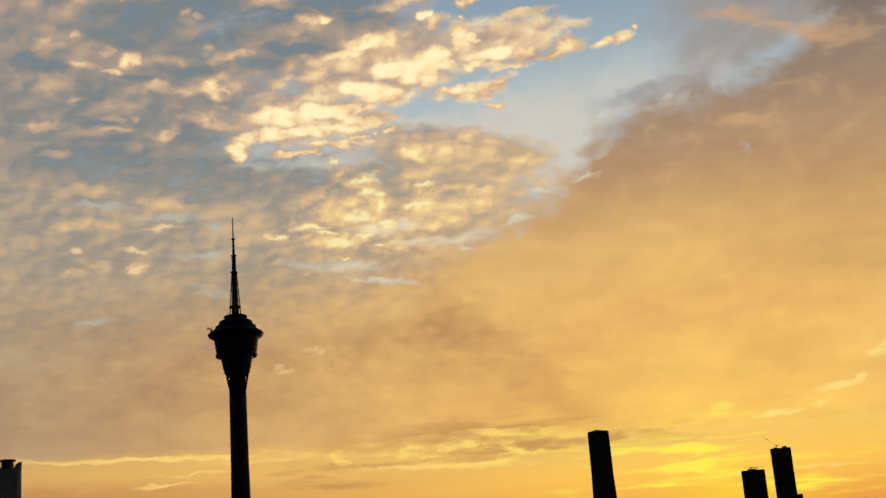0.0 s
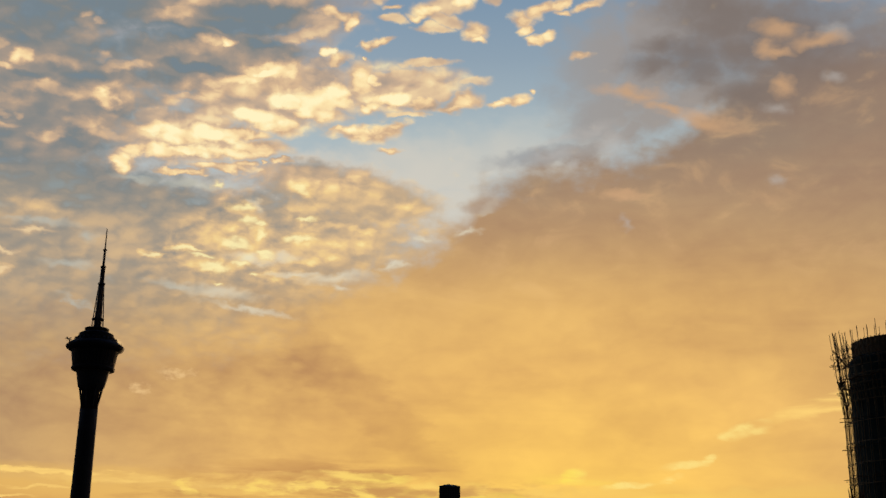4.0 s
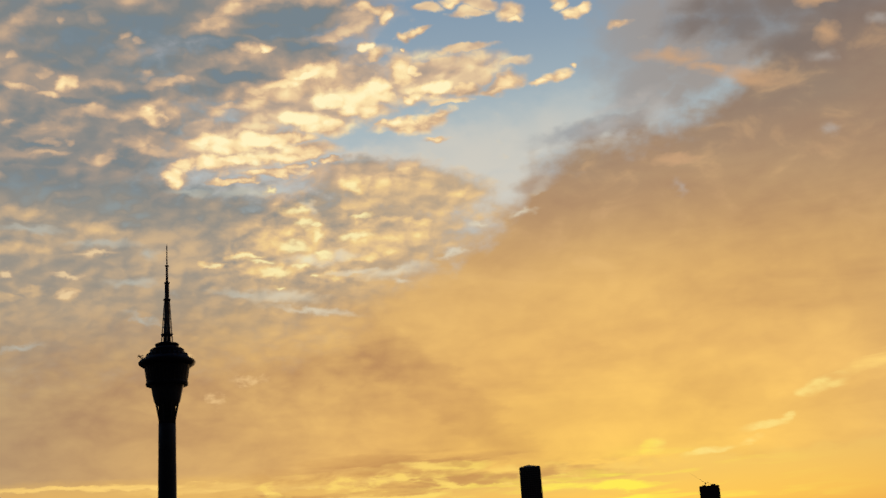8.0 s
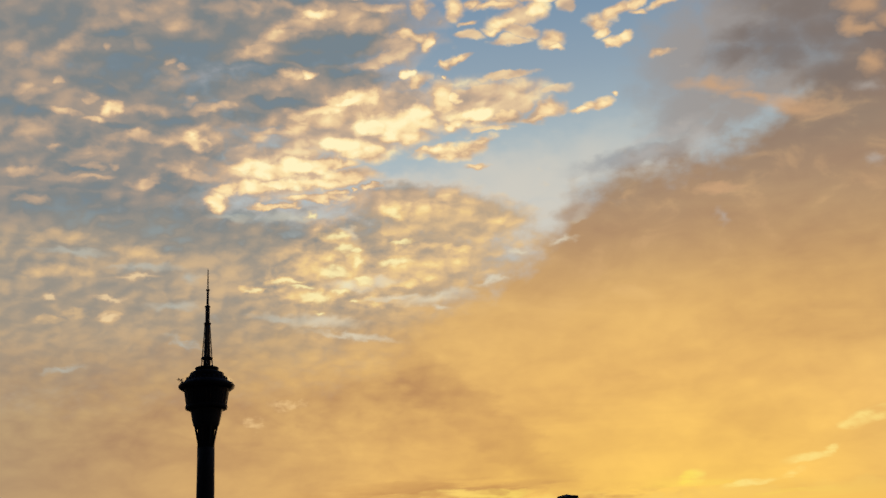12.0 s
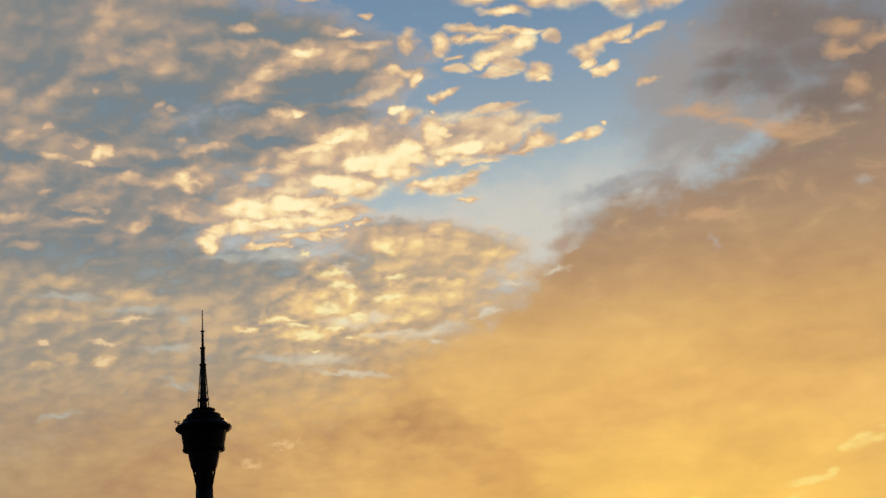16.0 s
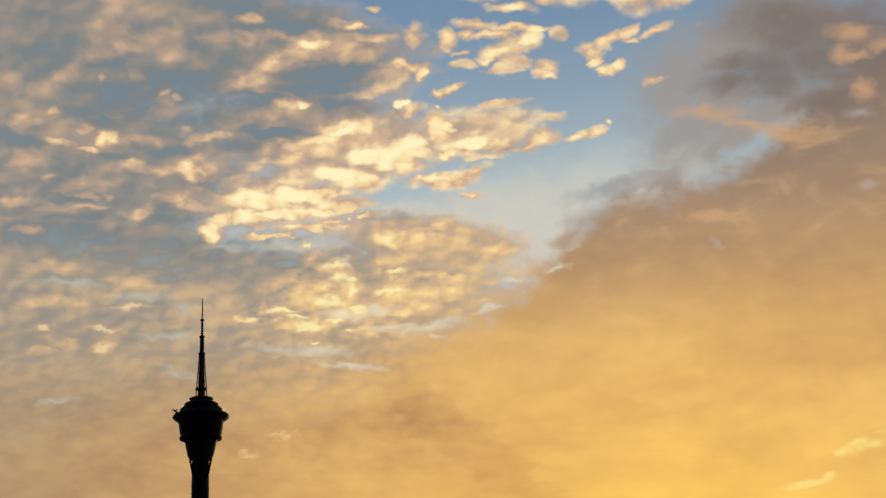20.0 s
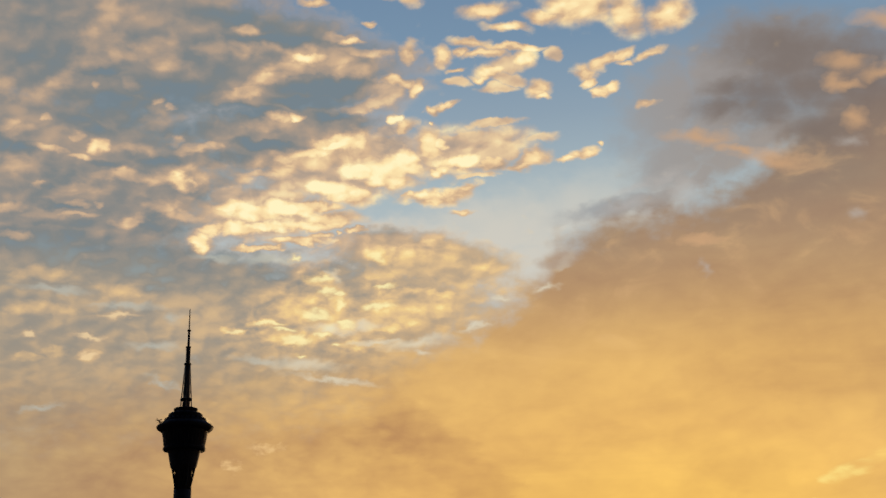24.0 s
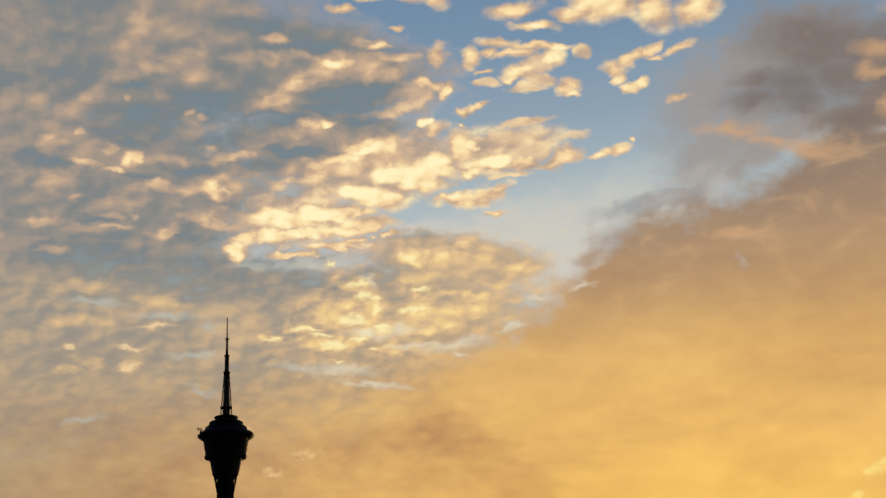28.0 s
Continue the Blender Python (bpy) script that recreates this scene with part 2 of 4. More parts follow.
dull = clouds([
    (-15.55, 29.31, 1.12, 0.40, 3), (-15.66, 28.18, 0.98, 0.30, 11), (-12.44, 29.07, 1.59, 0.56, 5), (-11.58, 28.33, 0.86, 0.26, 1), (-9.54, 29.19, 1.47, 0.31, 0), (-7.77, 29.45, 1.18, 0.23, 0),
    (-14.42, 28.62, 0.70, 0.33, 2), (-17.41, 27.07, 0.87, 0.28, 17), (-18.19, 26.39, 0.67, 0.45, 3), (-19.45, 24.93, 0.39, 0.25, 3), (-18.60, 23.22, 0.99, 0.35, 2), (-19.74, 26.65, 0.47, 0.55, 4),
    (-15.67, 22.45, 1.21, 0.28, 1), (-7.16, 25.90, 1.31, 0.29, 3), (-5.40, 29.33, 1.19, 0.31, -1), (-12.29, 26.40, 0.56, 0.23, 1),
])
dull = dull.maximum(clouds([
    (-12.43, 25.62, 0.84, 0.31, 1), (-13.70, 27.38, 0.34, 0.18, 2), (-18.66, 24.85, 0.79, 0.20, 12), (7.31, 25.03, 0.81, 0.21, 6), (-0.59, 25.60, 0.73, 0.35, 14), (-12.99, 24.45, 1.39, 0.23, 0),
    (-16.88, 18.46, 1.55, 0.31, 0), (-17.35, 16.92, 1.53, 0.30, 0), (-13.49, 17.97, 1.06, 0.31, 0), (-11.05, 23.43, 1.68, 0.34, 0), (-0.16, 19.95, 1.36, 0.29, -1), (1.86, 20.23, 1.36, 0.19, -7),
    (3.48, 19.29, 1.18, 0.29, -12), (-0.81, 18.87, 1.27, 0.32, 3), (-4.73, 19.35, 0.62, 0.24, -2), (-23.96, 27.96, 1.24, 0.45, 7),
]))
dull = dull.maximum(clouds([
    (-23.76, 19.43, 0.62, 0.41, 5), (-25.10, 21.96, 1.56, 0.30, 6), (-25.64, 26.21, 1.61, 0.30, 7), (-23.00, 14.77, 0.76, 0.18, 4), (-15.38, 29.06, 1.23, 0.65, 2), (-12.06, 28.93, 1.27, 0.66, 5),
    (-9.36, 29.23, 0.86, 0.41, 0), (-14.44, 30.60, 1.12, 0.50, 2),
]))
warm = clouds([
    (-17.92, 22.49, 0.29, 0.15, 2), (-17.76, 25.49, 0.24, 0.15, 3), (-15.65, 21.24, 0.80, 0.12, 1), (-14.86, 21.75, 0.27, 0.12, 1), (-12.29, 26.68, 0.34, 0.13, 1), (-11.64, 26.46, 0.23, 0.13, 1),
    (-15.37, 27.10, 0.24, 0.15, -15), (-2.76, 23.92, 4.37, 1.38, 9), (3.15, 24.59, 3.21, 0.95, 5), (-7.16, 21.77, 3.41, 1.11, 3), (-6.64, 28.11, 1.52, 0.34, 21), (-8.07, 27.34, 1.02, 0.28, 8),
    (-5.44, 28.55, 1.34, 0.34, -1), (-4.23, 28.96, 1.79, 0.60, -2), (-2.71, 28.39, 1.20, 0.29, 1), (-1.51, 29.25, 1.35, 0.23, -3),
])
warm = warm.maximum(clouds([
    (-0.44, 27.57, 0.74, 0.48, 14), (-1.32, 27.02, 1.03, 0.27, 19), (-2.29, 26.59, 0.89, 0.21, 6), (-1.53, 24.91, 1.76, 0.63, 1), (2.26, 24.53, 0.64, 0.58, -4), (3.51, 25.30, 1.47, 0.29, 3),
    (4.68, 24.66, 1.22, 0.29, 7), (3.90, 23.43, 0.87, 0.13, 1), (5.48, 24.43, 0.75, 0.29, 12), (5.05, 25.85, 1.32, 0.16, 1), (-13.53, 23.20, 1.32, 0.23, 3), (-11.88, 23.17, 0.89, 0.31, 0),
    (-13.38, 21.13, 0.81, 0.23, 10), (-11.88, 21.87, 0.88, 0.29, 0), (-15.97, 23.85, 0.62, 0.15, 0), (-17.45, 24.11, 0.80, 0.15, -2),
]))
warm = warm.maximum(clouds([
    (-16.27, 24.78, 0.40, 0.15, 2), (-10.42, 24.61, 0.85, 0.23, 4), (-9.57, 24.79, 0.51, 0.18, 0), (-15.87, 21.80, 0.48, 0.15, 1), (-19.03, 21.31, 0.77, 0.23, 2), (-18.72, 20.06, 0.64, 0.18, 1),
    (-6.81, 23.53, 1.20, 0.18, 1), (-5.06, 24.32, 1.39, 0.24, 2), (-6.00, 23.90, 0.86, 0.26, -1), (-8.83, 22.51, 1.18, 0.37, 0), (-7.14, 22.35, 1.70, 0.58, -1), (-10.51, 21.47, 0.99, 0.29, -9),
    (-9.84, 20.34, 0.76, 0.48, -29), (5.97, 28.52, 0.95, 0.44, 2), (5.89, 27.85, 0.89, 0.23, -6), (5.24, 27.49, 0.83, 0.18, -1),
]))
warm = warm.maximum(clouds([
    (3.04, 27.85, 0.72, 0.18, -4), (8.28, 28.89, 0.30, 0.32, 48), (-5.72, 22.44, 1.14, 0.48, -2), (-2.97, 29.96, 0.84, 0.23, -2), (-11.37, 24.86, 0.34, 0.18, 0), (-6.13, 26.25, 0.70, 0.18, -1),
    (-1.20, 17.42, 1.26, 0.35, 3), (-4.14, 17.19, 1.17, 0.48, -3), (-5.71, 15.94, 1.23, 0.37, -2), (-3.66, 18.37, 0.98, 0.43, -3), (-0.72, 16.32, 0.83, 0.19, 0), (-6.51, 16.58, 0.99, 0.19, 3),
    (-8.15, 16.30, 0.54, 0.16, -2), (-17.53, 14.77, 0.45, 0.18, 0), (-16.28, 15.03, 0.53, 0.25, 0), (-14.88, 14.89, 0.38, 0.23, 0),
]))
warm = warm.maximum(clouds([
    (1.94, 17.94, 0.67, 0.16, 2), (-5.38, 17.25, 0.83, 0.37, -2), (-0.03, 18.01, 1.26, 0.21, 3), (-3.45, 17.02, 3.06, 1.06, 1), (-0.39, 16.97, 2.51, 0.64, 7), (-2.71, 15.52, 1.65, 0.27, 1),
    (-1.04, 19.68, 0.74, 0.32, -3), (-24.10, 24.64, 1.34, 0.33, 6), (-25.45, 24.72, 0.42, 0.23, 7), (-23.95, 21.07, 1.63, 0.23, 5), (-24.59, 17.69, 1.78, 0.18, 5), (-23.49, 17.02, 1.02, 0.18, 4),
    (22.85, 23.95, 0.54, 0.46, -13), (-7.98, 30.13, 0.76, 0.20, 0),
]))
bright = clouds([
    (0.31, 25.79, 0.61, 0.32, 23), (-2.68, 25.18, 1.05, 0.45, 10), (-3.86, 24.97, 0.76, 0.34, 6), (-4.52, 24.60, 1.22, 0.26, 8), (-0.77, 23.28, 1.51, 0.29, 0), (1.65, 24.92, 0.84, 0.67, -42),
    (3.10, 24.11, 1.22, 0.40, 8), (4.84, 23.96, 0.93, 0.32, 5), (2.03, 23.69, 0.44, 0.21, -4), (6.76, 24.13, 0.83, 0.35, 13), (6.28, 23.81, 0.72, 0.16, 4), (8.57, 23.97, 0.58, 0.13, -2),
    (9.52, 24.12, 0.60, 0.21, 9), (1.54, 22.48, 1.27, 0.24, -1), (2.89, 22.58, 1.01, 0.32, 13), (3.55, 22.85, 0.64, 0.19, 0),
])
bright = bright.maximum(clouds([
    (0.48, 22.63, 0.40, 0.12, -4), (3.14, 21.65, 0.49, 0.12, 0), (-2.12, 22.61, 0.63, 0.45, -3), (-4.07, 22.19, 1.20, 0.27, -2), (-3.42, 21.53, 1.31, 0.35, 1), (-4.86, 21.19, 1.31, 0.24, 2),
    (-2.23, 20.96, 0.57, 0.12, 4), (-3.15, 20.85, 0.14, 0.12, -2), (-5.18, 20.51, 1.53, 0.19, 0), (-4.18, 20.71, 0.57, 0.19, 6), (-8.02, 21.05, 1.46, 0.34, -1), (-7.16, 21.77, 1.27, 0.42, -1),
    (-8.28, 22.05, 0.84, 0.32, -1), (-7.21, 20.15, 1.29, 0.12, 1), (-6.37, 20.26, 0.56, 0.12, 2), (-9.47, 20.86, 0.72, 0.34, 18),
]))
bright = bright.maximum(clouds([
    (-9.92, 20.24, 0.49, 0.37, -29), (-11.19, 23.12, 0.72, 0.37, -14), (-15.12, 24.41, 0.41, 0.33, 1), (-0.11, 27.97, 1.01, 0.26, -8), (0.92, 27.64, 0.36, 0.49, -50), (0.61, 29.26, 0.49, 0.46, 51),
    (2.47, 29.10, 0.48, 0.39, 12), (3.48, 29.23, 0.42, 0.16, 12), (4.54, 29.19, 0.90, 0.13, 7), (3.10, 28.42, 0.45, 0.12, -4), (5.03, 28.25, 0.71, 0.31, 7), (4.40, 27.99, 0.42, 0.13, -5),
    (6.75, 28.73, 0.57, 0.42, -6), (7.46, 27.33, 0.56, 0.34, -6), (7.62, 26.92, 0.35, 0.12, -6), (6.07, 29.35, 1.50, 0.13, -6),
]))
bright = bright.maximum(clouds([
    (2.41, 26.74, 0.77, 0.12, 11), (1.74, 26.56, 0.27, 0.16, -4), (9.92, 27.89, 0.50, 0.29, -7), (10.03, 27.41, 0.26, 0.21, -7), (11.02, 28.29, 0.80, 0.27, 18), (11.79, 28.46, 0.53, 0.22, 27),
    (12.01, 27.99, 0.35, 0.12, -8), (13.25, 28.34, 0.80, 0.18, 13), (10.57, 26.86, 0.41, 0.18, -7), (11.27, 27.05, 0.40, 0.16, 9), (12.93, 26.12, 0.51, 0.19, 0), (-4.67, 29.05, 0.90, 0.23, -1),
    (-5.25, 26.30, 0.41, 0.16, -1), (10.40, 24.56, 0.14, 0.12, -7), (9.86, 30.93, 1.59, 0.68, 4), (12.37, 30.30, 0.98, 0.66, -36),
]))
bright = bright.maximum(clouds([
    (14.46, 30.03, 1.01, 0.63, 7), (7.84, 30.56, 0.86, 0.26, -7), (4.91, 31.06, 1.11, 0.31, 2), (5.88, 30.26, 1.04, 0.18, -6), (3.95, 29.66, 0.91, 0.18, -5), (5.18, 29.17, 0.73, 0.21, -5),
    (-0.08, 32.04, 1.39, 0.28, -3), (0.83, 31.89, 0.52, 0.34, -3), (-2.83, 32.22, 1.16, 0.23, -2), (-4.40, 31.60, 0.60, 0.18, -1), (-2.41, 29.82, 0.60, 0.18, -2), (-1.29, 30.60, 0.30, 0.12, -2),
]))
glow = clouds([
    (-0.43, 23.92, 1.75, 0.58, 0), (-2.19, 23.76, 1.05, 0.37, 6), (0.55, 24.18, 0.60, 0.74, 52), (-3.40, 22.88, 1.38, 0.48, 0), (-5.45, 22.03, 1.37, 0.40, -2), (-6.90, 21.15, 1.13, 0.24, -1),
    (-0.25, 26.19, 0.41, 0.24, -3), (1.74, 25.92, 0.10, 0.12, -4), (-3.28, 24.95, 0.64, 0.21, 11), (2.30, 25.00, 0.41, 0.24, -4),
])
curd = frayed * 0.9
level = 0.31 + (lit - 0.5) * 0.18
level = level - step(hollow + curd, 0.0, 0.8) * 0.24 - step(dusk_lumps + curd, 0.0, 0.85) * 0.19
level = level.maximum(step(dull + curd, 0.0, 0.85) * 0.22 + level * 0.85)
level = level.maximum(step(warm + curd, 0.0, 0.8) * 0.37 + level * 0.7)
level = level.maximum(step(bright + curd, -0.02, 0.85) * 0.66 + level * 0.45)
level = level.maximum(step(glow + curd * 0.7, 0.0, 0.8) * 0.80 + level * 0.35)
level = level * step(az, -20.0, -7.0, 0.88, 1.0)
sheet = step(veil + frayed * 0.8, 0.1, 0.5)
level = level.maximum((1.0 - sheet) * 0.64) + (step(az, -9.0, -2.0) * 0.10 + step(az, -3.0, 3.0) * 0.06) * step(el, 21.4, 20.2) - step(el, 24.0, 28.0) * step(az, 2.0, -6.0) * 0.05
sunny = step(level, 0.3, 0.7)
mottle = step(el, 20.5, 18.5) * step(az, -12.0, -5.0) * step(az, 1.5, -2.5)
level = level + (0.42 - level) * step(az, -1.0, 4.0) * step(el, 21.4, 20.2) * 0.5
level = level + (n_cell - 0.5) * (0.10 + sunny * 0.22 + mottle * 0.06) + (n_mid - 0.5) * 0.10 + (n_fine - 0.5) * (0.08 + mottle * 0.12) + relief * (0.06 + sunny * 0.16 + mottle * 0.03)
high_c = ramp(level, [(0.0, lin(118, 131, 139)), (0.12, lin(127, 131, 131)), (0.25, lin(149, 141, 133)), (0.4, lin(180, 157, 136)), (0.56, lin(214, 180, 144)), (0.72, lin(243, 210, 160)), (0.86, lin(254, 229, 174)), (1.0, lin(255, 243, 194))])
low_c = ramp(level, [(0.0, lin(146, 152, 150)), (0.12, lin(146, 141, 132)), (0.25, lin(168, 153, 134)), (0.4, lin(197, 170, 136)), (0.56, lin(224, 189, 140)), (0.72, lin(242, 206, 142)), (0.86, lin(254, 228, 158)), (1.0, lin(255, 243, 194))])
sheet_c = mix(step(el + (n_mid - 0.5) * 3.0 - step(az, -6.0, 0.0) * 1.2, 20.5, 18.0), high_c, low_c)
sheet_c = mix(step(el + (n_soft - 0.5) * 3.0, 17.0, 12.5) * 0.6, sheet_c, mix(step(az, -12.0, -4.0), mix(lit, lin(170, 149, 122), lin(196, 166, 128)), mix(lit, lin(186, 156, 118), lin(210, 174, 126))))
cover = sheet * 0.97
cover = cover.maximum(step(bright.maximum(glow) + frayed, 0.06, 0.62)).maximum(step(warm + frayed, 0.14, 0.6) * 0.9).maximum(step(dull + frayed, 0.1, 0.65) * 0.8)
sky = mix(cover, sky, sheet_c)

# the bank: its upper edge by azimuth, and the veil below it, with the sun's beam broken by a far cloud
edge = ramp((az + 25.0) / 60.0, [(0.070, 11.92 / 40), (0.176, 12.59 / 40), (0.271, 13.06 / 40), (0.333, 13.27 / 40), (0.379, 13.63 / 40), (0.417, 14.67 / 40), (0.445, 15.47 / 40), (0.474, 16.13 / 40), (0.499, 17.06 / 40), (0.519, 17.75 / 40), (0.535, 18.66 / 40), (0.547, 19.76 / 40), (0.567, 20.32 / 40), (0.582, 20.69 / 40), (0.604, 21.00 / 40), (0.637, 21.03 / 40), (0.658, 21.31 / 40), (0.698, 21.79 / 40), (0.722, 22.65 / 40), (0.754, 24.09 / 40), (0.786, 25.48 / 40), (0.817, 26.57 / 40)], "LINEAR") * 40.0
depth = (edge - el) + (t2 - 0.5) * 1.6 + (e2 - 0.5) * 0.8 + (n_soft - 0.5) * 1.6 + (n_mid - 0.5) * 1.3 + (n_cell - 0.5) * 0.9
side = step(az, -3.0, 5.0)
bank_c = mix(step(el, 14.0, 21.0) * (side * 0.5 + 0.25), warm_light(), lin(166, 136, 112))
bank_c = mix(step(el + (n_soft - 0.5) * 9.0, 18.0, 27.0) * 0.95, bank_c, lin(132, 116, 107))
bank_c = mix(step(n_blot, 0.52, 0.72) * step(el, 12.0, 20.0) * 0.3, bank_c, lin(212, 168, 124))
n_streak = grain(combine(dx, dy, dz * 4.5), 6.0, 5.0, 0.55, 0.7)
tone = 1.0 + (n_streak - 0.5) * 0.4 + (n_soft - 0.5) * 0.4 + (n_blot - 0.5) * (0.5 - 0.2 * side) + ((n_mid - 0.5) * 0.35 + (n_cell - 0.5) * 0.25) * step(el, 6.5, 11.0) * (1.0 - side * 0.75)
tone = tone + puff(looser, 8.5, 14.0, 7.0, 2.5, 18) * 0.12 + puff(looser, -3.0, 14.8, 6.0, 2.0, 8) * 0.16 + step(from_sun, 16.0, 6.0) * 0.03 - puff(thin, 1.8, 10.4, 7.0, 0.95, -40) * 0.17 - puff(thin, -2.0, 9.4, 4.5, 1.6, -28) * 0.07 - step(az, -7.0, -18.0) * step(el, 9.0, 14.0) * 0.06
bank_c = vec("MULTIPLY", bank_c, combine(tone * 0.86 + 0.14, tone * 1.05 - 0.05, tone * 0.65 + 0.35))
high = step(el, 22.3, 26.0)
sky = mix(blend(side, step(depth, -2.6, 2.2), blend(high, step(depth, -1.0, 1.2), step(depth, -3.0, 2.4))), sky, bank_c)

# the dark mass high on the bank, away from the light
dark_mass = clouds([
    (22.63, 26.39, 3.36, 1.73, -13), (20.44, 27.65, 3.21, 1.24, -13), (18.66, 25.84, 2.30, 1.07, -2), (16.79, 25.60, 1.51, 0.51, 0), (20.89, 25.89, 2.12, 1.30, -12), (17.36, 26.35, 1.38, 0.46, -1),
    (21.01, 23.93, 1.57, 0.61, -12), (20.04, 26.96, 1.96, 1.29, 5), (19.04, 25.19, 1.68, 0.78, -2),
])
sky = mix(shape(dark_mass, 0.0, 0.95, 0.8) * 0.85, sky, mix(n_soft, lin(110, 102, 99), lin(134, 119, 110)))

# light breaking through at the bank's edge: pale rifts, heads of cloud in the sun, lit streaks high on the bank
rift = clouds([
    (-6.39, 19.63, 1.68, 0.19, 0), (-9.17, 19.59, 0.96, 0.13, -1), (-2.09, 16.49, 0.83, 0.21, 1), (-3.49, 16.31, 0.97, 0.21, -3), (-4.95, 14.69, 1.50, 0.24, -3), (-6.84, 14.88, 1.08, 0.16, -5),
    (0.63, 15.69, 1.38, 0.19, 7), (-1.31, 15.69, 1.24, 0.12, 3), (0.87, 15.27, 0.41, 0.12, -14), (3.61, 16.35, 0.69, 0.12, 9), (5.00, 17.59, 0.50, 0.13, 3), (-13.22, 17.22, 1.32, 0.16, 0),
    (-11.10, 16.75, 0.40, 0.23, -1), (-11.90, 15.44, 1.06, 0.16, -1), (-11.39, 13.80, 0.68, 0.12, -21), (-16.61, 17.82, 1.29, 0.13, 0),
])
rift = rift.maximum(clouds([
    (-3.36, 18.70, 0.38, 0.19, -41), (7.15, 17.99, 0.61, 0.13, 12), (8.14, 19.14, 0.55, 0.22, 36), (-3.35, 13.96, 1.64, 0.13, -8), (-26.02, 20.08, 0.51, 0.13, 6), (-23.83, 15.47, 1.26, 0.15, 4),
    (-16.90, 12.49, 0.78, 0.12, 6),
]))
spark = clouds([
    (-3.92, 18.64, 0.67, 0.19, -2), (-3.68, 18.02, 0.47, 0.24, -3), (-3.17, 17.99, 0.33, 0.13, 15), (-4.28, 17.04, 0.78, 0.29, -3), (-3.01, 17.53, 0.25, 0.35, -3), (-2.78, 16.58, 0.50, 0.19, -3),
    (-5.17, 15.78, 0.77, 0.26, -2), (-5.83, 16.34, 0.60, 0.13, -2), (-0.85, 18.33, 0.51, 0.12, 5), (-1.20, 17.39, 0.84, 0.24, 5), (-1.04, 19.68, 0.40, 0.27, -3), (-4.93, 15.06, 0.22, 0.12, -2),
    (-3.92, 16.12, 0.50, 0.12, -12), (-13.61, 16.78, 0.84, 0.13, 0), (-8.15, 16.30, 0.43, 0.12, -2), (-6.51, 16.61, 0.82, 0.12, 3),
])
spark = spark.maximum(clouds([
    (-14.90, 15.78, 0.72, 0.13, 0), (-17.56, 15.76, 0.28, 0.13, 0), (-5.27, 19.72, 0.22, 0.12, -2), (-14.88, 14.89, 0.31, 0.18, 0), (-3.26, 15.60, 0.22, 0.12, -3), (-14.88, 14.89, 0.31, 0.18, 0),
]))
peach = clouds([
    (15.29, 24.35, 1.16, 0.28, -9), (17.36, 23.46, 1.08, 0.18, -18), (19.02, 22.78, 1.59, 0.31, -16), (14.88, 19.58, 0.81, 0.16, -4), (22.24, 25.84, 0.37, 0.35, -12), (22.82, 26.59, 0.82, 0.33, -13),
    (22.60, 25.72, 0.71, 0.18, -13), (24.61, 25.89, 1.12, 0.23, 0), (24.94, 28.15, 1.09, 0.30, -14), (22.88, 24.07, 0.48, 0.36, -13),
])
pale = clouds([
    (14.46, 22.00, 0.64, 0.65, 49), (12.50, 21.11, 0.33, 0.18, 10), (13.59, 22.67, 0.82, 0.26, 19), (11.43, 21.52, 1.11, 0.21, 6), (14.95, 18.36, 0.32, 0.27, -48), (11.99, 22.38, 0.97, 0.21, 15),
    (25.52, 26.17, 0.75, 0.28, -14), (22.50, 23.11, 0.54, 0.26, -12), (25.28, 24.28, 0.53, 0.23, -14), (22.25, 19.86, 0.31, 0.31, -12),
])
sky = mix(shape(rift, 0.0, 1.05, 0.7) * 0.68, sky, mix(step(az, -9.0, -3.0), lin(186, 187, 176), lin(226, 217, 192)))
gold = spark + frayed
sky = mix(step(gold, 0.06, 0.85) * 0.85, sky, mix(step(az, -12.0, -6.0), mix(step(gold, 0.3, 0.8), lin(206, 174, 138), lin(236, 206, 160)), mix(step(gold, 0.25, 0.8), lin(238, 198, 132), lin(255, 240, 178))))
sky = mix(shape(pale, 0.0, 1.0) * 0.45, sky, lin(188, 182, 176))
sky = mix(shape(peach, -0.15, 1.0) * 0.75, sky, lin(206, 164, 124))
sky = mix(puff(torn_at, 8.0, 19.2, 0.85, 0.32, 10) * 0.8, sky, lin(178, 158, 140))
sky = mix(group_of(loose, [(-6.6, 10.9, 0.7, 0.2, 4), (-8.2, 9.8, 0.45, 0.18, 0), (-9.5, 12.0, 0.6, 0.16, 0)]) * step(n_fine, 0.3, 0.7) * 0.7, sky, lin(240, 200, 140))


# clear strip over the horizon, with bars of cloud
n_bar = grain(combine(dx, dy, dz * 9.0), 13.0, 4.0, 0.55, 0.5)
glow_c = ramp(el / 8.0, [(0.0, lin(176, 94, 52)), (0.12, lin(194, 112, 56)), (0.3, lin(214, 142, 72)), (0.5, lin(222, 164, 88)), (0.7, lin(222, 174, 98)), (1.0, lin(208, 166, 108))])
near_c = ramp(el / 8.0, [(0.0, lin(176, 82, 44)), (0.10, lin(200, 106, 50)), (0.24, lin(234, 152, 66)), (0.5, lin(255, 200, 86)), (0.75, lin(250, 204, 104)), (1.0, lin(244, 196, 104))])
glow_c = mix(step(from_sun, 15.0, 2.5), glow_c, near_c)
glow_c = mix(step(az, -5.0, -21.0) * 0.85, glow_c, mix(step(el, 0.5, 5.5), lin(160, 92, 54), lin(198, 142, 84)))
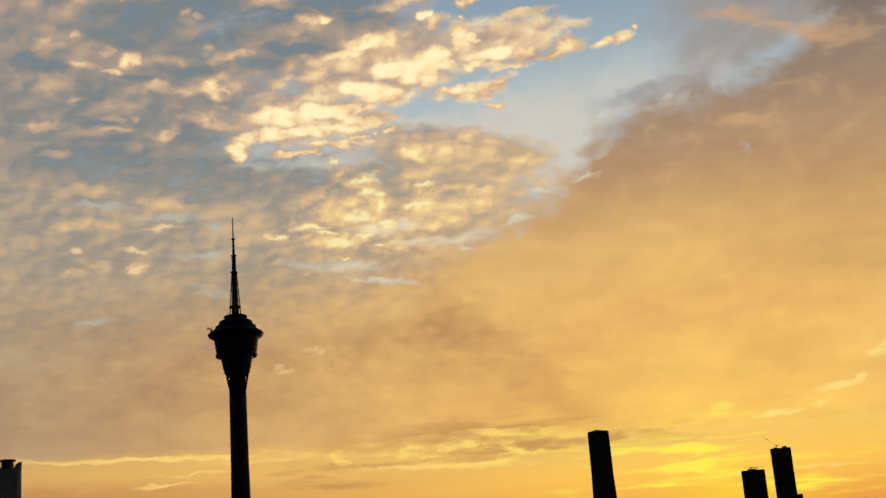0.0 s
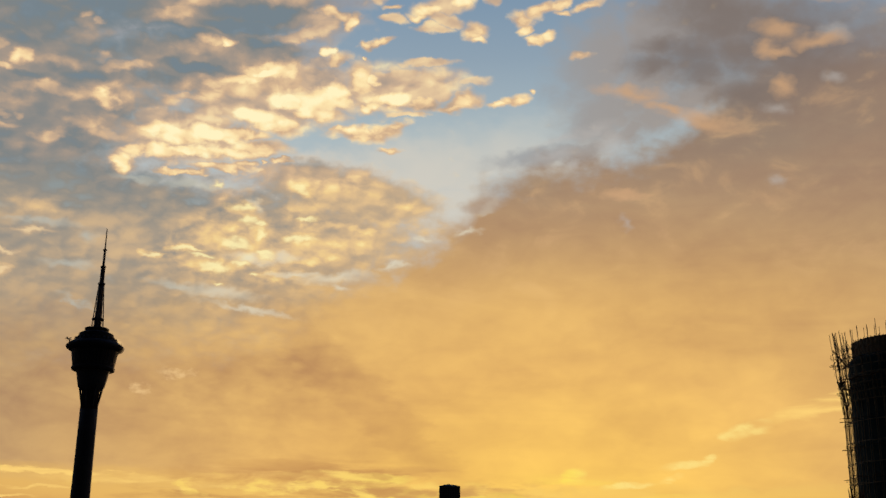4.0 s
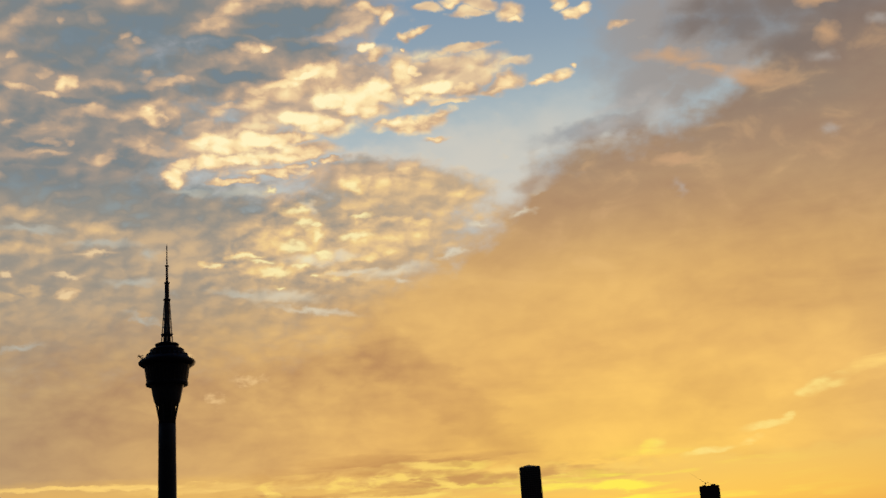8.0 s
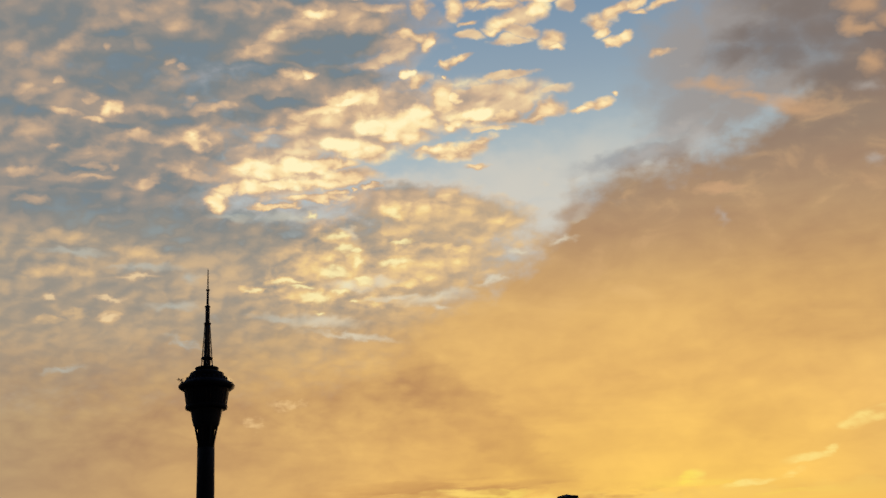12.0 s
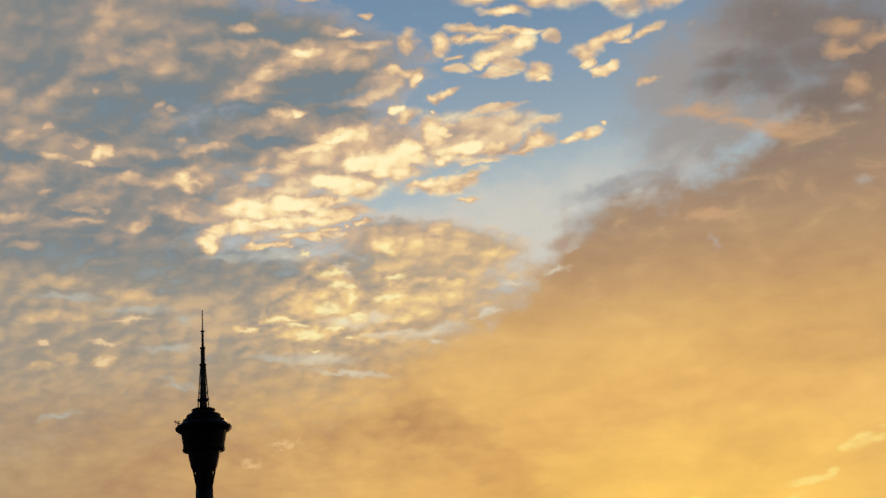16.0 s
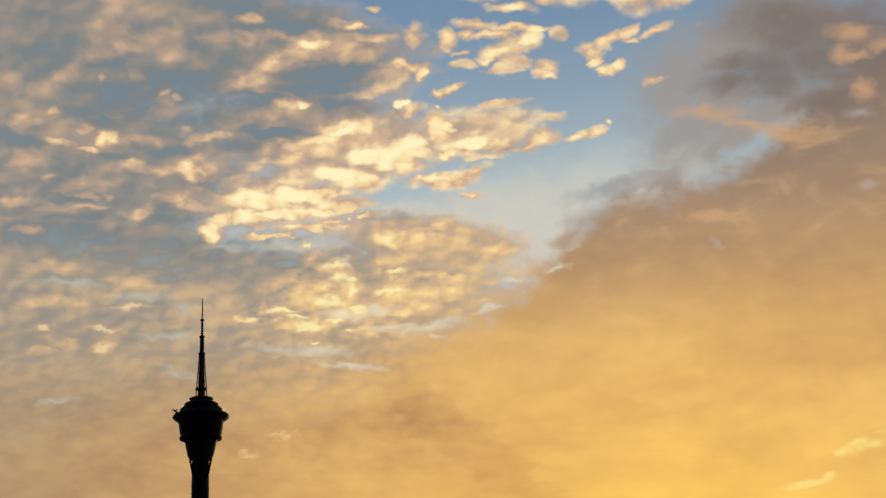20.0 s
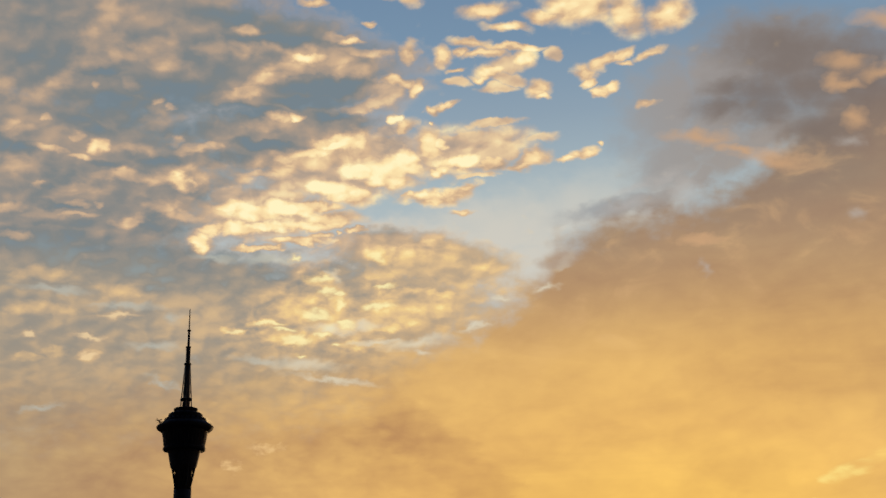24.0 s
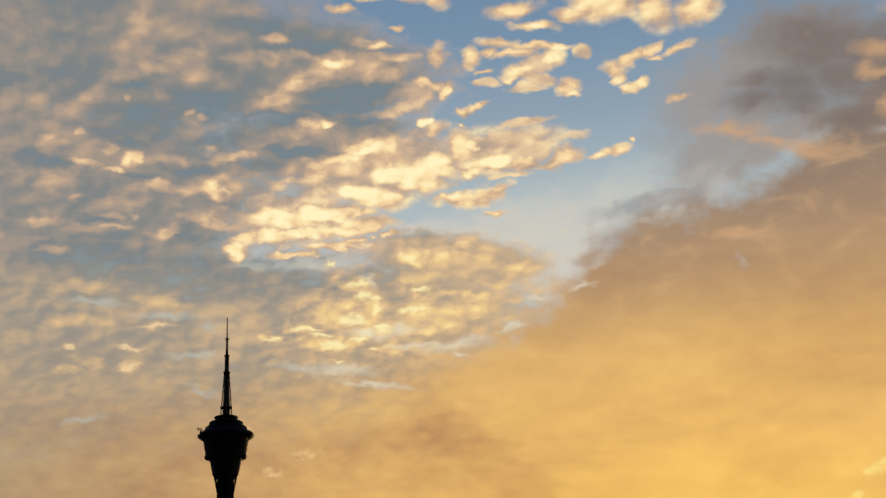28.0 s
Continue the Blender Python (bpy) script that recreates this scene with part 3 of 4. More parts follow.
sky = mix(step(el_loose + (n_big - 0.5) * 0.7, 6.3, 5.5) * 0.92, sky, glow_c)
sky = mix(puff(thin, -6.0, 5.6, 16.0, 0.7, -1) * 0.7, sky, lin(236, 188, 102))
bars = group_of(thin, [
    (-6.4, 4.6, 2.0, 0.24, -4), (-5.0, 5.5, 4.5, 0.34, -1), (1.4, 6.15, 6.0, 0.85, -2), (8.2, 5.7, 2.5, 0.3, -4),
])
sky = mix(bars * step(n_bar, 0.33, 0.58) * 0.75, sky, lin(194, 142, 86))
bars = group_of(thin, [
    (-14.0, 6.2, 9.5, 0.11, -1), (-3.5, 5.95, 6.5, 0.14, 0), (0.5, 5.1, 5.0, 0.14, -1), (-13.6, 5.0, 1.3, 0.07, 3), (-11.8, 5.5, 2.0, 0.06, 2), (9.4, 4.95, 3.4, 0.16, -2), (9.4, 3.5, 4.4, 0.18, -1), (9.6, 2.35, 3.2, 0.14, -2),
    (10.6, 4.2, 1.3, 0.3, 0), (23.5, 9.6, 2.0, 0.35, 14), (14.6, 3.0, 3.0, 0.3, 0), (5.0, 5.3, 3.0, 0.12, -3), (2.6, 6.3, 4.0, 0.2, -2), (-4.5, 5.75, 3.0, 0.1, 0), (8.0, 5.5, 2.4, 0.18, 0),
])
bars = bars * step(n_bar, 0.34, 0.6) * 0.9 + step(n_bar, 0.5, 0.68) * step(from_sun, 7.5, 2.0) * step(el, 7.2, 5.8) * 0.7
sky = mix(bars, sky, mix(step(from_sun, 11.0, 3.0), lin(255, 212, 120), lin(255, 236, 84)))

# ragged tufts along the top of the clear strip
n_tuft = grain(combine(dx, dy, dz * 3.2), 34.0, 4.0, 0.55, 0.4)
sky = mix(puff(thin, 2.0, 6.2, 7.5, 0.6, -1) * step(n_tuft, 0.54, 0.36) * 0.5, sky, lin(196, 143, 84))
sky = mix(puff(thin, 0.5, 5.75, 9.0, 0.5, -1) * step(n_tuft, 0.5, 0.66) * 0.8, sky, lin(255, 218, 112))

# small bright clouds just over the sun
small = (az + (e5 - 0.5) * 0.9 + (e1 - 0.5) * 0.6, el + (e6 - 0.5) * 0.5 + (e2 - 0.5) * 0.3)
puffs = group_of(small, [(12.15, 6.55, 0.5, 0.26, 8, 1.6), (14.7, 6.12, 0.95, 0.12, 4, 1.6), (16.6, 6.42, 0.5, 0.14, 16, 1.6), (17.2, 7.05, 0.8, 0.16, 4, 1.6), (19.4, 8.3, 0.5, 0.16, 0, 1.6), (20.3, 8.6, 0.75, 0.26, 12, 1.6), (8.4, 4.98, 1.2, 0.07, -2, 1.6), (9.8, 3.95, 0.5, 0.16, 0, 1.6), (18.4, 7.3, 0.4, 0.1, 20, 1.6), (12.6, 3.62, 4.4, 0.09, 0, 1.6)])
sky = mix(puffs * step(n_blot * 0.5 + n_tuft * 0.7, 0.45, 0.72) * 0.85, sky, mix(step(az, 11.0, 15.0), lin(255, 232, 90), lin(255, 228, 136)))

# the sun itself, low between the towers, and the air lit round it
disc = step(((az - SUN_AZ) * (az - SUN_AZ) + off_v * off_v).power(0.5), 0.36, 0.26)
halo = step(from_sun, 4.6, 0.0)
sky = mix(halo * halo * 0.95, sky, mix(step(el, 2.6, 0.6), lin(255, 222, 40), lin(252, 156, 44)))
sky = vec("ADD", sky, vec("MULTIPLY", combine(disc, disc, disc), (1.6, 1.4, 0.8)))

# away from the sunset the sky is already dusk
facing = dx * math.sin(radians(SUN_AZ - 6)) + dy * math.cos(radians(SUN_AZ - 6))
dusk = step(facing, 0.62, -0.25, 1.0, 0.06) * step(el, 75.0, 34.0, 0.25, 1.0)
sky = vec("MULTIPLY", sky, combine(dusk * (0.75 + dusk * 0.25), dusk * (0.92 + dusk * 0.08), dusk * (1.3 - dusk * 0.3)))
sky = mix(step(el, -0.15, 0.05), lin(40, 32, 26), sky)
sky = vec("MULTIPLY", sky, (10.0, 10.0, 10.0))

air = node("ShaderNodeBackground", Color=sky, Strength=0.1)
wt.links.new(air.outputs[0], wt.nodes.new("ShaderNodeOutputWorld").inputs["Surface"])

sun = new("sun", bpy.data.lights.new("sun", "SUN"))
sun.data.energy, sun.data.angle, sun.data.color = 2.0, radians(0.53), (1.0, 0.62, 0.3)
sun.matrix_world = look((0, 0, 0), (-math.sin(radians(SUN_AZ)), -math.cos(radians(SUN_AZ)), -math.tan(radians(SUN_EL))))


# ---------------------------------------------------------------- materials
def material(name, colour, rough=0.7, metal=0.0, scale=2.0, vary=0.25, bump=0.2, second=None, stain=0.12):
    """A surface with grain and stains at two scales, in metres."""
    m = bpy.data.materials.new(name)
    m.use_nodes = True
    t = m.node_tree
    b = t.nodes["Principled BSDF"]
    b.inputs["Roughness"].default_value, b.inputs["Metallic"].default_value = rough, metal
    place = t.nodes.new("ShaderNodeTexCoord")
    fine, coarse = t.nodes.new("ShaderNodeTexNoise"), t.nodes.new("ShaderNodeTexNoise")
    fine.inputs["Scale"].default_value, fine.inputs["Detail"].default_value = scale, 6
    coarse.inputs["Scale"].default_value, coarse.inputs["Detail"].default_value = scale * 0.13, 4
    r = t.nodes.new("ShaderNodeValToRGB")
    r.color_ramp.elements[0].position, r.color_ramp.elements[1].position = 0.3, 0.7
    r.color_ramp.elements[0].color = (*[c * (1 - vary) for c in colour], 1)
    r.color_ramp.elements[1].color = (*[min(1, c * (1 + vary)) for c in (second or colour)], 1)
    soil = t.nodes.new("ShaderNodeMix")
    soil.data_type, soil.blend_type = "RGBA", "MULTIPLY"
    soil.inputs[0].default_value = stain * 4
    bumps = t.nodes.new("ShaderNodeBump")
    bumps.inputs["Strength"].default_value, bumps.inputs["Distance"].default_value = bump, 0.1
    t.links.new(place.outputs["Object"], fine.inputs["Vector"])
    t.links.new(place.outputs["Object"], coarse.inputs["Vector"])
    t.links.new(fine.outputs[0], r.inputs[0])
    t.links.new(r.outputs[0], soil.inputs[6])
    t.links.new(coarse.outputs[0], soil.inputs[7])
    t.links.new(soil.outputs[2], b.inputs["Base Color"])
    t.links.new(fine.outputs[0], bumps.inputs["Height"])
    t.links.new(bumps.outputs[0], b.inputs["Normal"])
    return m


# far darker than the light concrete itself: backlit shade put into the base colour
CONCRETE = material("backlit_concrete", (0.06, 0.058, 0.057), 0.85, scale=0.6)
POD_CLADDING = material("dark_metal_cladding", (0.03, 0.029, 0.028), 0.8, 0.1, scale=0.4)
STEEL = material("painted_steel", (0.12, 0.11, 0.11), 0.5, 0.6, scale=3)
TOWER_GLASS = material("dark_curtain_glass", (0.035, 0.045, 0.055), 0.12, 0.0, scale=0.1, vary=0.15, bump=0.02)
SPANDREL = material("grey_metal_spandrel", (0.14, 0.14, 0.15), 0.55, 0.3, scale=0.5)
GREY_CLADDING = material("grey_cladding", (0.6, 0.57, 0.52), 0.55, scale=0.2)
# glossy metal of the rods added to imitate sunlit building edges
BRUSHED = material("corner_glint_metal", (0.5, 0.5, 0.5), 0.3, 0.9, scale=0.5)
PALE_CLADDING = material("pale_grey_cladding", (0.82, 0.79, 0.74), 0.6, scale=0.3)
PALE_TRIM = material("pale_grey_trim", (0.66, 0.63, 0.58), 0.6, scale=0.5)
DARK_CLADDING = material("brown_dark_cladding", (0.09, 0.07, 0.06), 0.6, scale=0.3)
RAW_CONCRETE = material("raw_formwork_concrete", (0.24, 0.22, 0.19), 0.9, scale=1.2, bump=0.4)
BAMBOO = material("bamboo", (0.26, 0.18, 0.08), 0.6, scale=6)
NET = material("dark_green_site_net", (0.03, 0.05, 0.04), 0.95, scale=4)
RUST = material("rusty_bar", (0.24, 0.1, 0.045), 0.8, 0.2, scale=8)
FORM_BOARD = material("formwork_board", (0.28, 0.18, 0.09), 0.8, scale=3)
LEAF = material("leaf", (0.035, 0.055, 0.02), 0.75, scale=1.5, second=(0.05, 0.07, 0.025), bump=0.0)
BARK = material("bark", (0.12, 0.09, 0.065), 0.9, scale=5, bump=0.6)
GROUND = material("grass_and_paving", (0.06, 0.06, 0.045), 0.95, scale=0.4, second=(0.09, 0.085, 0.07))


# ---------------------------------------------------------------- mesh helpers
def part(name, bm, mat, parent=None, label="", smooth=False):
    """Links a bmesh as one mesh object, under its thing if one is given."""
    data = bpy.data.meshes.new(name)
    bm.normal_update()
    bm.to_mesh(data)
    bm.free()
    data.materials.append(mat)
    if smooth:
        data.shade_smooth()
    ob = new(name, data)
    ob.parent = parent
    if label:
        tagged(ob, label)
    return ob


def thing(name, label, category, m, group="", kind=""):
    ob = new(name)
    ob.empty_display_size = 0.5
    ob.matrix_world = m
    return tagged(ob, label, category, group, kind)


def lathe(profile, sides=48, cap=True):
    """A turned body: (radius, height) from below upwards."""
    bm = bmesh.new()
    rings = []
    for r, z in profile:
        rings.append([bm.verts.new((r * math.cos(2 * math.pi * i / sides), r * math.sin(2 * math.pi * i / sides), z)) for i in range(sides)])
    for a, b in zip(rings, rings[1:]):
        for i in range(sides):
            bm.faces.new((a[i], a[(i + 1) % sides], b[(i + 1) % sides], b[i]))
    if cap:
        bm.faces.new(rings[0][::-1])
        bm.faces.new(rings[-1])
    return bm


def outline(w, d, r, n=4):
    """A rectangle with rounded corners, anticlockwise."""
    r = max(0.01, min(r, w / 2 - 0.01, d / 2 - 0.01))
    pts = []
    for k, (sx, sy) in enumerate(((1, 1), (-1, 1), (-1, -1), (1, -1))):
        for i in range(n + 1):
            a = math.pi / 2 * (k + i / n)
            pts.append((sx * (w / 2 - r) + r * math.cos(a), sy * (d / 2 - r) + r * math.sin(a)))
    return pts


def loft(sections, cap=True):
    """sections: (z, width, depth, corner radius, shift x), from below upwards."""
    bm = bmesh.new()
    rings = []
    for z, w, d, r, s in sections:
        rings.append([bm.verts.new((x + s, y, z)) for x, y in outline(w, d, r)])
    for a, b in zip(rings, rings[1:]):
        n = len(a)
        for i in range(n):
            bm.faces.new((a[i], a[(i + 1) % n], b[(i + 1) % n], b[i]))
    if cap:
        bm.faces.new(rings[0][::-1])
        bm.faces.new(rings[-1])
    return bm


def box(w, d, h, x=0.0, y=0.0, z=0.0, bevel=0.0, bm=None):
    """A block standing on z, with worn edges if bevelled."""
    bm = bm or bmesh.new()
    made = bmesh.ops.create_cube(bm, size=1)["verts"]
    for v in made:
        v.co = Vector((v.co.x * w + x, v.co.y * d + y, (v.co.z + 0.5) * h + z))
    if bevel:
        edges = {e for v in made for e in v.link_edges}
        bmesh.ops.bevel(bm, geom=list(edges), offset=bevel, segments=2, affect="EDGES")
    return bm


def rod(a, b, r0, r1=None, sides=8, bm=None):
    """A tapering round bar from a to b."""
    bm = bm or bmesh.new()
    a, b = Vector(a), Vector(b)
    r1 = r0 if r1 is None else r1
    q = (b - a).to_track_quat("Z", "Y")
    rings = []
    for p, r in ((a, r0), (b, r1)):
        rings.append([bm.verts.new(p + q @ Vector((r * math.cos(2 * math.pi * i / sides), r * math.sin(2 * math.pi * i / sides), 0))) for i in range(sides)])
    for i in range(sides):
        bm.faces.new((rings[0][i], rings[0][(i + 1) % sides], rings[1][(i + 1) % sides], rings[1][i]))
    bm.faces.new(rings[0][::-1])
    bm.faces.new(rings[1])
    return bm


def on_bearing(azimuth, distance):
    """A place on the ground, turned so that its -y side faces the viewer."""
    a = radians(azimuth)
    return pose(distance * math.sin(a), distance * math.cos(a), 0, 0, 0, -azimuth)


def rise(elevation, distance):
    return EYE.z + distance * math.tan(radians(elevation))


# ---------------------------------------------------------------- ground
bm = bmesh.new()
bmesh.ops.create_circle(bm, cap_ends=True, segments=96, radius=4800)
ground = tagged(part("ground", bm, GROUND), "dark level ground of grass and paving reaching the horizon", "ground", kind="structure")


# ---------------------------------------------------------------- the observation tower
def observation_tower():
    t = thing("observation_tower", "tall concrete observation tower with a round pod and antenna mast", "tower", on_bearing(-10.313, 1080.0))
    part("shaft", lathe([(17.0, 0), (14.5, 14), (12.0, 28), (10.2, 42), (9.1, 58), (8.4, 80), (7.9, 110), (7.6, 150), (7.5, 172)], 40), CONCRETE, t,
         "concrete shaft darkened as if backlit, flaring at the foot", True)
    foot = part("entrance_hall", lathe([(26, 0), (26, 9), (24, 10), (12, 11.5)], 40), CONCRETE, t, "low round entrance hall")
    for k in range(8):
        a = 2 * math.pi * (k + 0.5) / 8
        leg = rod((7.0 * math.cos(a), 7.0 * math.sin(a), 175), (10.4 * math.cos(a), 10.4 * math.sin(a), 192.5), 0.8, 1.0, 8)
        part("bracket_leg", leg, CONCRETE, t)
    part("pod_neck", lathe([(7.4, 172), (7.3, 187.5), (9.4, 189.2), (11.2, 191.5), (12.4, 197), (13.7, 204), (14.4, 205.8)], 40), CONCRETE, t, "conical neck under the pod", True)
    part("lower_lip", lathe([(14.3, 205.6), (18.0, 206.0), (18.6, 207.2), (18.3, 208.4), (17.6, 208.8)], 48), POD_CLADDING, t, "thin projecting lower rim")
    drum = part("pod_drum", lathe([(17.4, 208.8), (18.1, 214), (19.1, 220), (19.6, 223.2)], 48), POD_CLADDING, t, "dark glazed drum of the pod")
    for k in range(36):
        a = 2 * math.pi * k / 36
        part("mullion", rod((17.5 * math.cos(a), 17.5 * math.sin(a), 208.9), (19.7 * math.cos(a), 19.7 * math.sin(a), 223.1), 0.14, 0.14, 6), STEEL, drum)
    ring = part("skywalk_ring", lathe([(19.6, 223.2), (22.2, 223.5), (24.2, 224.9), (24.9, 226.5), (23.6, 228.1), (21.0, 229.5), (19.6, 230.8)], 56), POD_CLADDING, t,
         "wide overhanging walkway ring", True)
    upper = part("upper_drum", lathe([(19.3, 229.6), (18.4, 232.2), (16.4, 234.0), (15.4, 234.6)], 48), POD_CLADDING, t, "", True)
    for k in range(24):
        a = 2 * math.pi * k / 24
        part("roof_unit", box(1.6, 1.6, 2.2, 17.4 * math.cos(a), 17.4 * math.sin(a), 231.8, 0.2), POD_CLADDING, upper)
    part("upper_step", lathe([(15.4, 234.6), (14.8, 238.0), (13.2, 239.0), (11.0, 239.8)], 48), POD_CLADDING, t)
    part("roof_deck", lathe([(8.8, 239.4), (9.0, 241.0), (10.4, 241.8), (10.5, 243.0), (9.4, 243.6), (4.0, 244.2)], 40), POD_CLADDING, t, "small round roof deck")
    # rail and bungee frame on the walkway ring
    for k in range(28):
        a = 2 * math.pi * k / 28
        part("rail_post", rod((22.4 * math.cos(a), 22.4 * math.sin(a), 228.2), (22.6 * math.cos(a), 22.6 * math.sin(a), 230.4), 0.12, 0.1, 6), STEEL, ring)
    for k, h in enumerate((5.2, 3.8, 4.6, 3.0)):
        a = math.pi + 0.16 * (k - 1.5)
        part("jump_frame_post", rod((21.5 * math.cos(a), 21.5 * math.sin(a), 229.5), ((22.5 + k) * math.cos(a), (22.5 + k) * math.sin(a), 229.5 + h), 0.28, 0.2, 6), STEEL, ring)
    part("jump_frame_beam", rod((-20.5, -2.0, 233.2), (-25.6, 1.5, 232.4), 0.25, 0.2, 6), STEEL, ring)
    part("jump_frame_beam", rod((-20.0, 1.0, 231.6), (-25.9, 0.5, 233.4), 0.2, 0.16, 6), STEEL, ring)
    part("jump_frame_arm", rod((-21.0, 0.0, 233.8), (-24.6, -1.0, 230.4), 0.2, 0.16, 6), STEEL, ring)
    # antenna mast
    m = part("mast_core", lathe([(3.4, 243.0), (3.2, 251), (2.7, 264), (2.3, 278), (2.1, 283.2)], 20), STEEL, t, "dark tapering lower mast", True)
    for k in range(6):
        a = 2 * math.pi * (k + 0.5) / 6
        foot_p, top_p = (5.6 * math.cos(a), 5.6 * math.sin(a), 243.0), (2.6 * math.cos(a), 2.6 * math.sin(a), 282.6)
        part("mast_stay", rod(foot_p, top_p, 0.5, 0.36, 8), STEEL, m)
        for z, f in ((251.5, 0.785), (259.0, 0.597), (267.0, 0.395)):
            r = 2.6 + (5.6 - 2.6) * f
            part("stay_tie", rod((2.4 * math.cos(a), 2.4 * math.sin(a), z - 1.5), (r * math.cos(a), r * math.sin(a), z), 0.22, 0.22, 6), STEEL, m)
    part("mast_collar", lathe([(5.2, 251.0), (5.4, 251.4), (5.4, 252.2), (4.6, 252.6)], 24), STEEL, t)
    part("mast_collar", lathe([(2.4, 283.0), (3.2, 283.4), (3.2, 284.6), (2.2, 285.0)], 24), STEEL, t)
    part("mast_middle", lathe([(2.0, 284.8), (1.95, 299.0)], 18), STEEL, t)
    part("mast_collar", lathe([(2.0, 298.8), (2.5, 299.2), (2.5, 300.2), (1.4, 300.6)], 20), STEEL, t)
    part("mast_upper", lathe([(1.15, 300.4), (1.0, 315.0)], 14), STEEL, t)
    part("mast_collar", lathe([(1.0, 314.6), (1.7, 315.0), (1.7, 316.0), (0.7, 316.4)], 16), STEEL, t)
    part("mast_tip", lathe([(0.62, 316.2), (0.5, 326.0), (0.42, 334.8), (0.1, 336.2)], 12), STEEL, t)
    return t


observation_tower()


# ---------------------------------------------------------------- towers of the skyline
def storeys(t, sections, first, pitch, proud=0.35, thick=1.1, mat=SPANDREL):
    """Floor bands round a lofted body, one part a storey."""
    top = sections[-1][0]
    z = first
    while z < top - pitch * 0.6:
        for lo, hi in zip(sections, sections[1:]):
            if lo[0] <= z <= hi[0]:
                f = (z - lo[0]) / max(0.01, hi[0] - lo[0])
                w, d, r, s = (lo[i] + (hi[i] - lo[i]) * f for i in (1, 2, 3, 4))
                part("floor_band", loft([(z, w + proud * 2, d + proud * 2, r + proud, s), (z + thick, w + proud * 2, d + proud * 2, r + proud, s)]), mat, t)
                break
        z += pitch


def fins(t, w, d, h, n, z0=0.0, shift=0.0, size=0.5, mat=SPANDREL):
    """Upright mullions on the side that faces the viewer, sharing one mesh."""
    first = part("facade_fin", box(size, size, h, bevel=0.06), mat, t)
    first.location = (shift - w / 2 + w * 0.5 / n, -d / 2 - size * 0.3, z0)
    for k in range(1, n):
        ob = new("facade_fin", first.data)
        ob.parent = t
        ob.location = (shift - w / 2 + w * (k + 0.5) / n, -d / 2 - size * 0.3, z0)


def roof_kit(t, w, d, z, seed, n=5, shift=0.0):
    """Plant rooms, tanks and masts on a roof."""
    rng = random.Random(seed)
    part("parapet", loft([(z - 0.4, w + 0.8, d + 0.8, 0.6, shift), (z + 1.3, w + 0.8, d + 0.8, 0.6, shift)]), SPANDREL, t)
    for k in range(n):
        a, b = rng.uniform(0.1, 0.25) * w, rng.uniform(0.2, 0.4) * d
        part("plant_room", box(a, b, rng.uniform(1.8, 4.2), shift + rng.uniform(-0.36, 0.36) * w, rng.uniform(-0.25, 0.25) * d, z + 1.2, 0.15), DARK_CLADDING, t)
    if n > 2:
        part("roof_mast", rod((shift + rng.uniform(-0.3, 0.3) * w, 0, z + 1), (shift + rng.uniform(-0.3, 0.3) * w, 0, z + rng.uniform(6, 9)), 0.3, 0.15, 6), STEEL, t)


def block(name, label, az0, az1, top, distance, depth, mat, seed, corner=1.0, pitch=7.0, step_to=None, taper=1.0, kit=4, n_fins=9, trim=SPANDREL):
    """A slab or tower of the skyline between two bearings, up to an elevation."""
    mid = (az0 + az1) / 2
    w = 2 * distance * math.tan(radians((az1 - az0) / 2))
    h = rise(top, distance)
    t = thing(name, label, "building", on_bearing(mid, distance + depth / 2), "skyline buildings")
    sections = [(0, w * taper, depth * taper, corner, 0), (h * 0.55, w * (1 + taper) / 2, depth, corner, 0), (h, w, depth, corner, 0)]
    body = part("body", loft(sections), mat, t)
    storeys(body, sections, 6.0, pitch, mat=trim)
    if taper == 1.0:
        fins(body, w, depth, h - 4, n_fins, 2.0, mat=trim)
    roof_kit(t, w * 0.96, depth * 0.96, h, seed, kit)
    if step_to:
        az2, el2 = step_to
        w2 = distance * math.tan(radians(abs(az2 - (az1 if az2 > az1 else az0))))
        h2 = rise(el2, distance)
        sx = (w / 2 + w2 / 2) * (1 if az2 > az1 else -1)
        wing = part("wing", loft([(0, w2, depth * 0.8, corner, sx), (h2, w2, depth * 0.8, corner, sx)]), mat, t)
        storeys(wing, [(0, w2, depth * 0.8, corner, sx), (h2, w2, depth * 0.8, corner, sx)], 6.0, pitch)
    return t, w, h


def crane(t, x, y, z, height, jib, lean, back=8.0):
    """A luffing tower crane on a roof."""
    c = part("crane_mast", box(1.6, 1.6, height, x, y, z, 0.1), STEEL, t, "small roof crane mast")
    tip = Vector((x + jib * math.cos(radians(lean)), y, z + height + abs(jib) * math.sin(radians(abs(lean)))))
    if jib < 0:
        tip = Vector((x + jib * math.cos(radians(lean)), y, z + height - jib * math.sin(radians(lean))))
    part("crane_jib", rod((x, y, z + height), tip, 0.3, 0.18, 6), STEEL, c, "thin raised crane jib")
    part("counter_jib", rod((x, y, z + height), (x - math.copysign(back, jib), y, z + height + 1), 0.7, 0.7, 6), STEEL, c)
    part("crane_cab", box(2.4, 2.4, 2.6, x, y, z + height - 1.0, 0.2), STEEL, c)


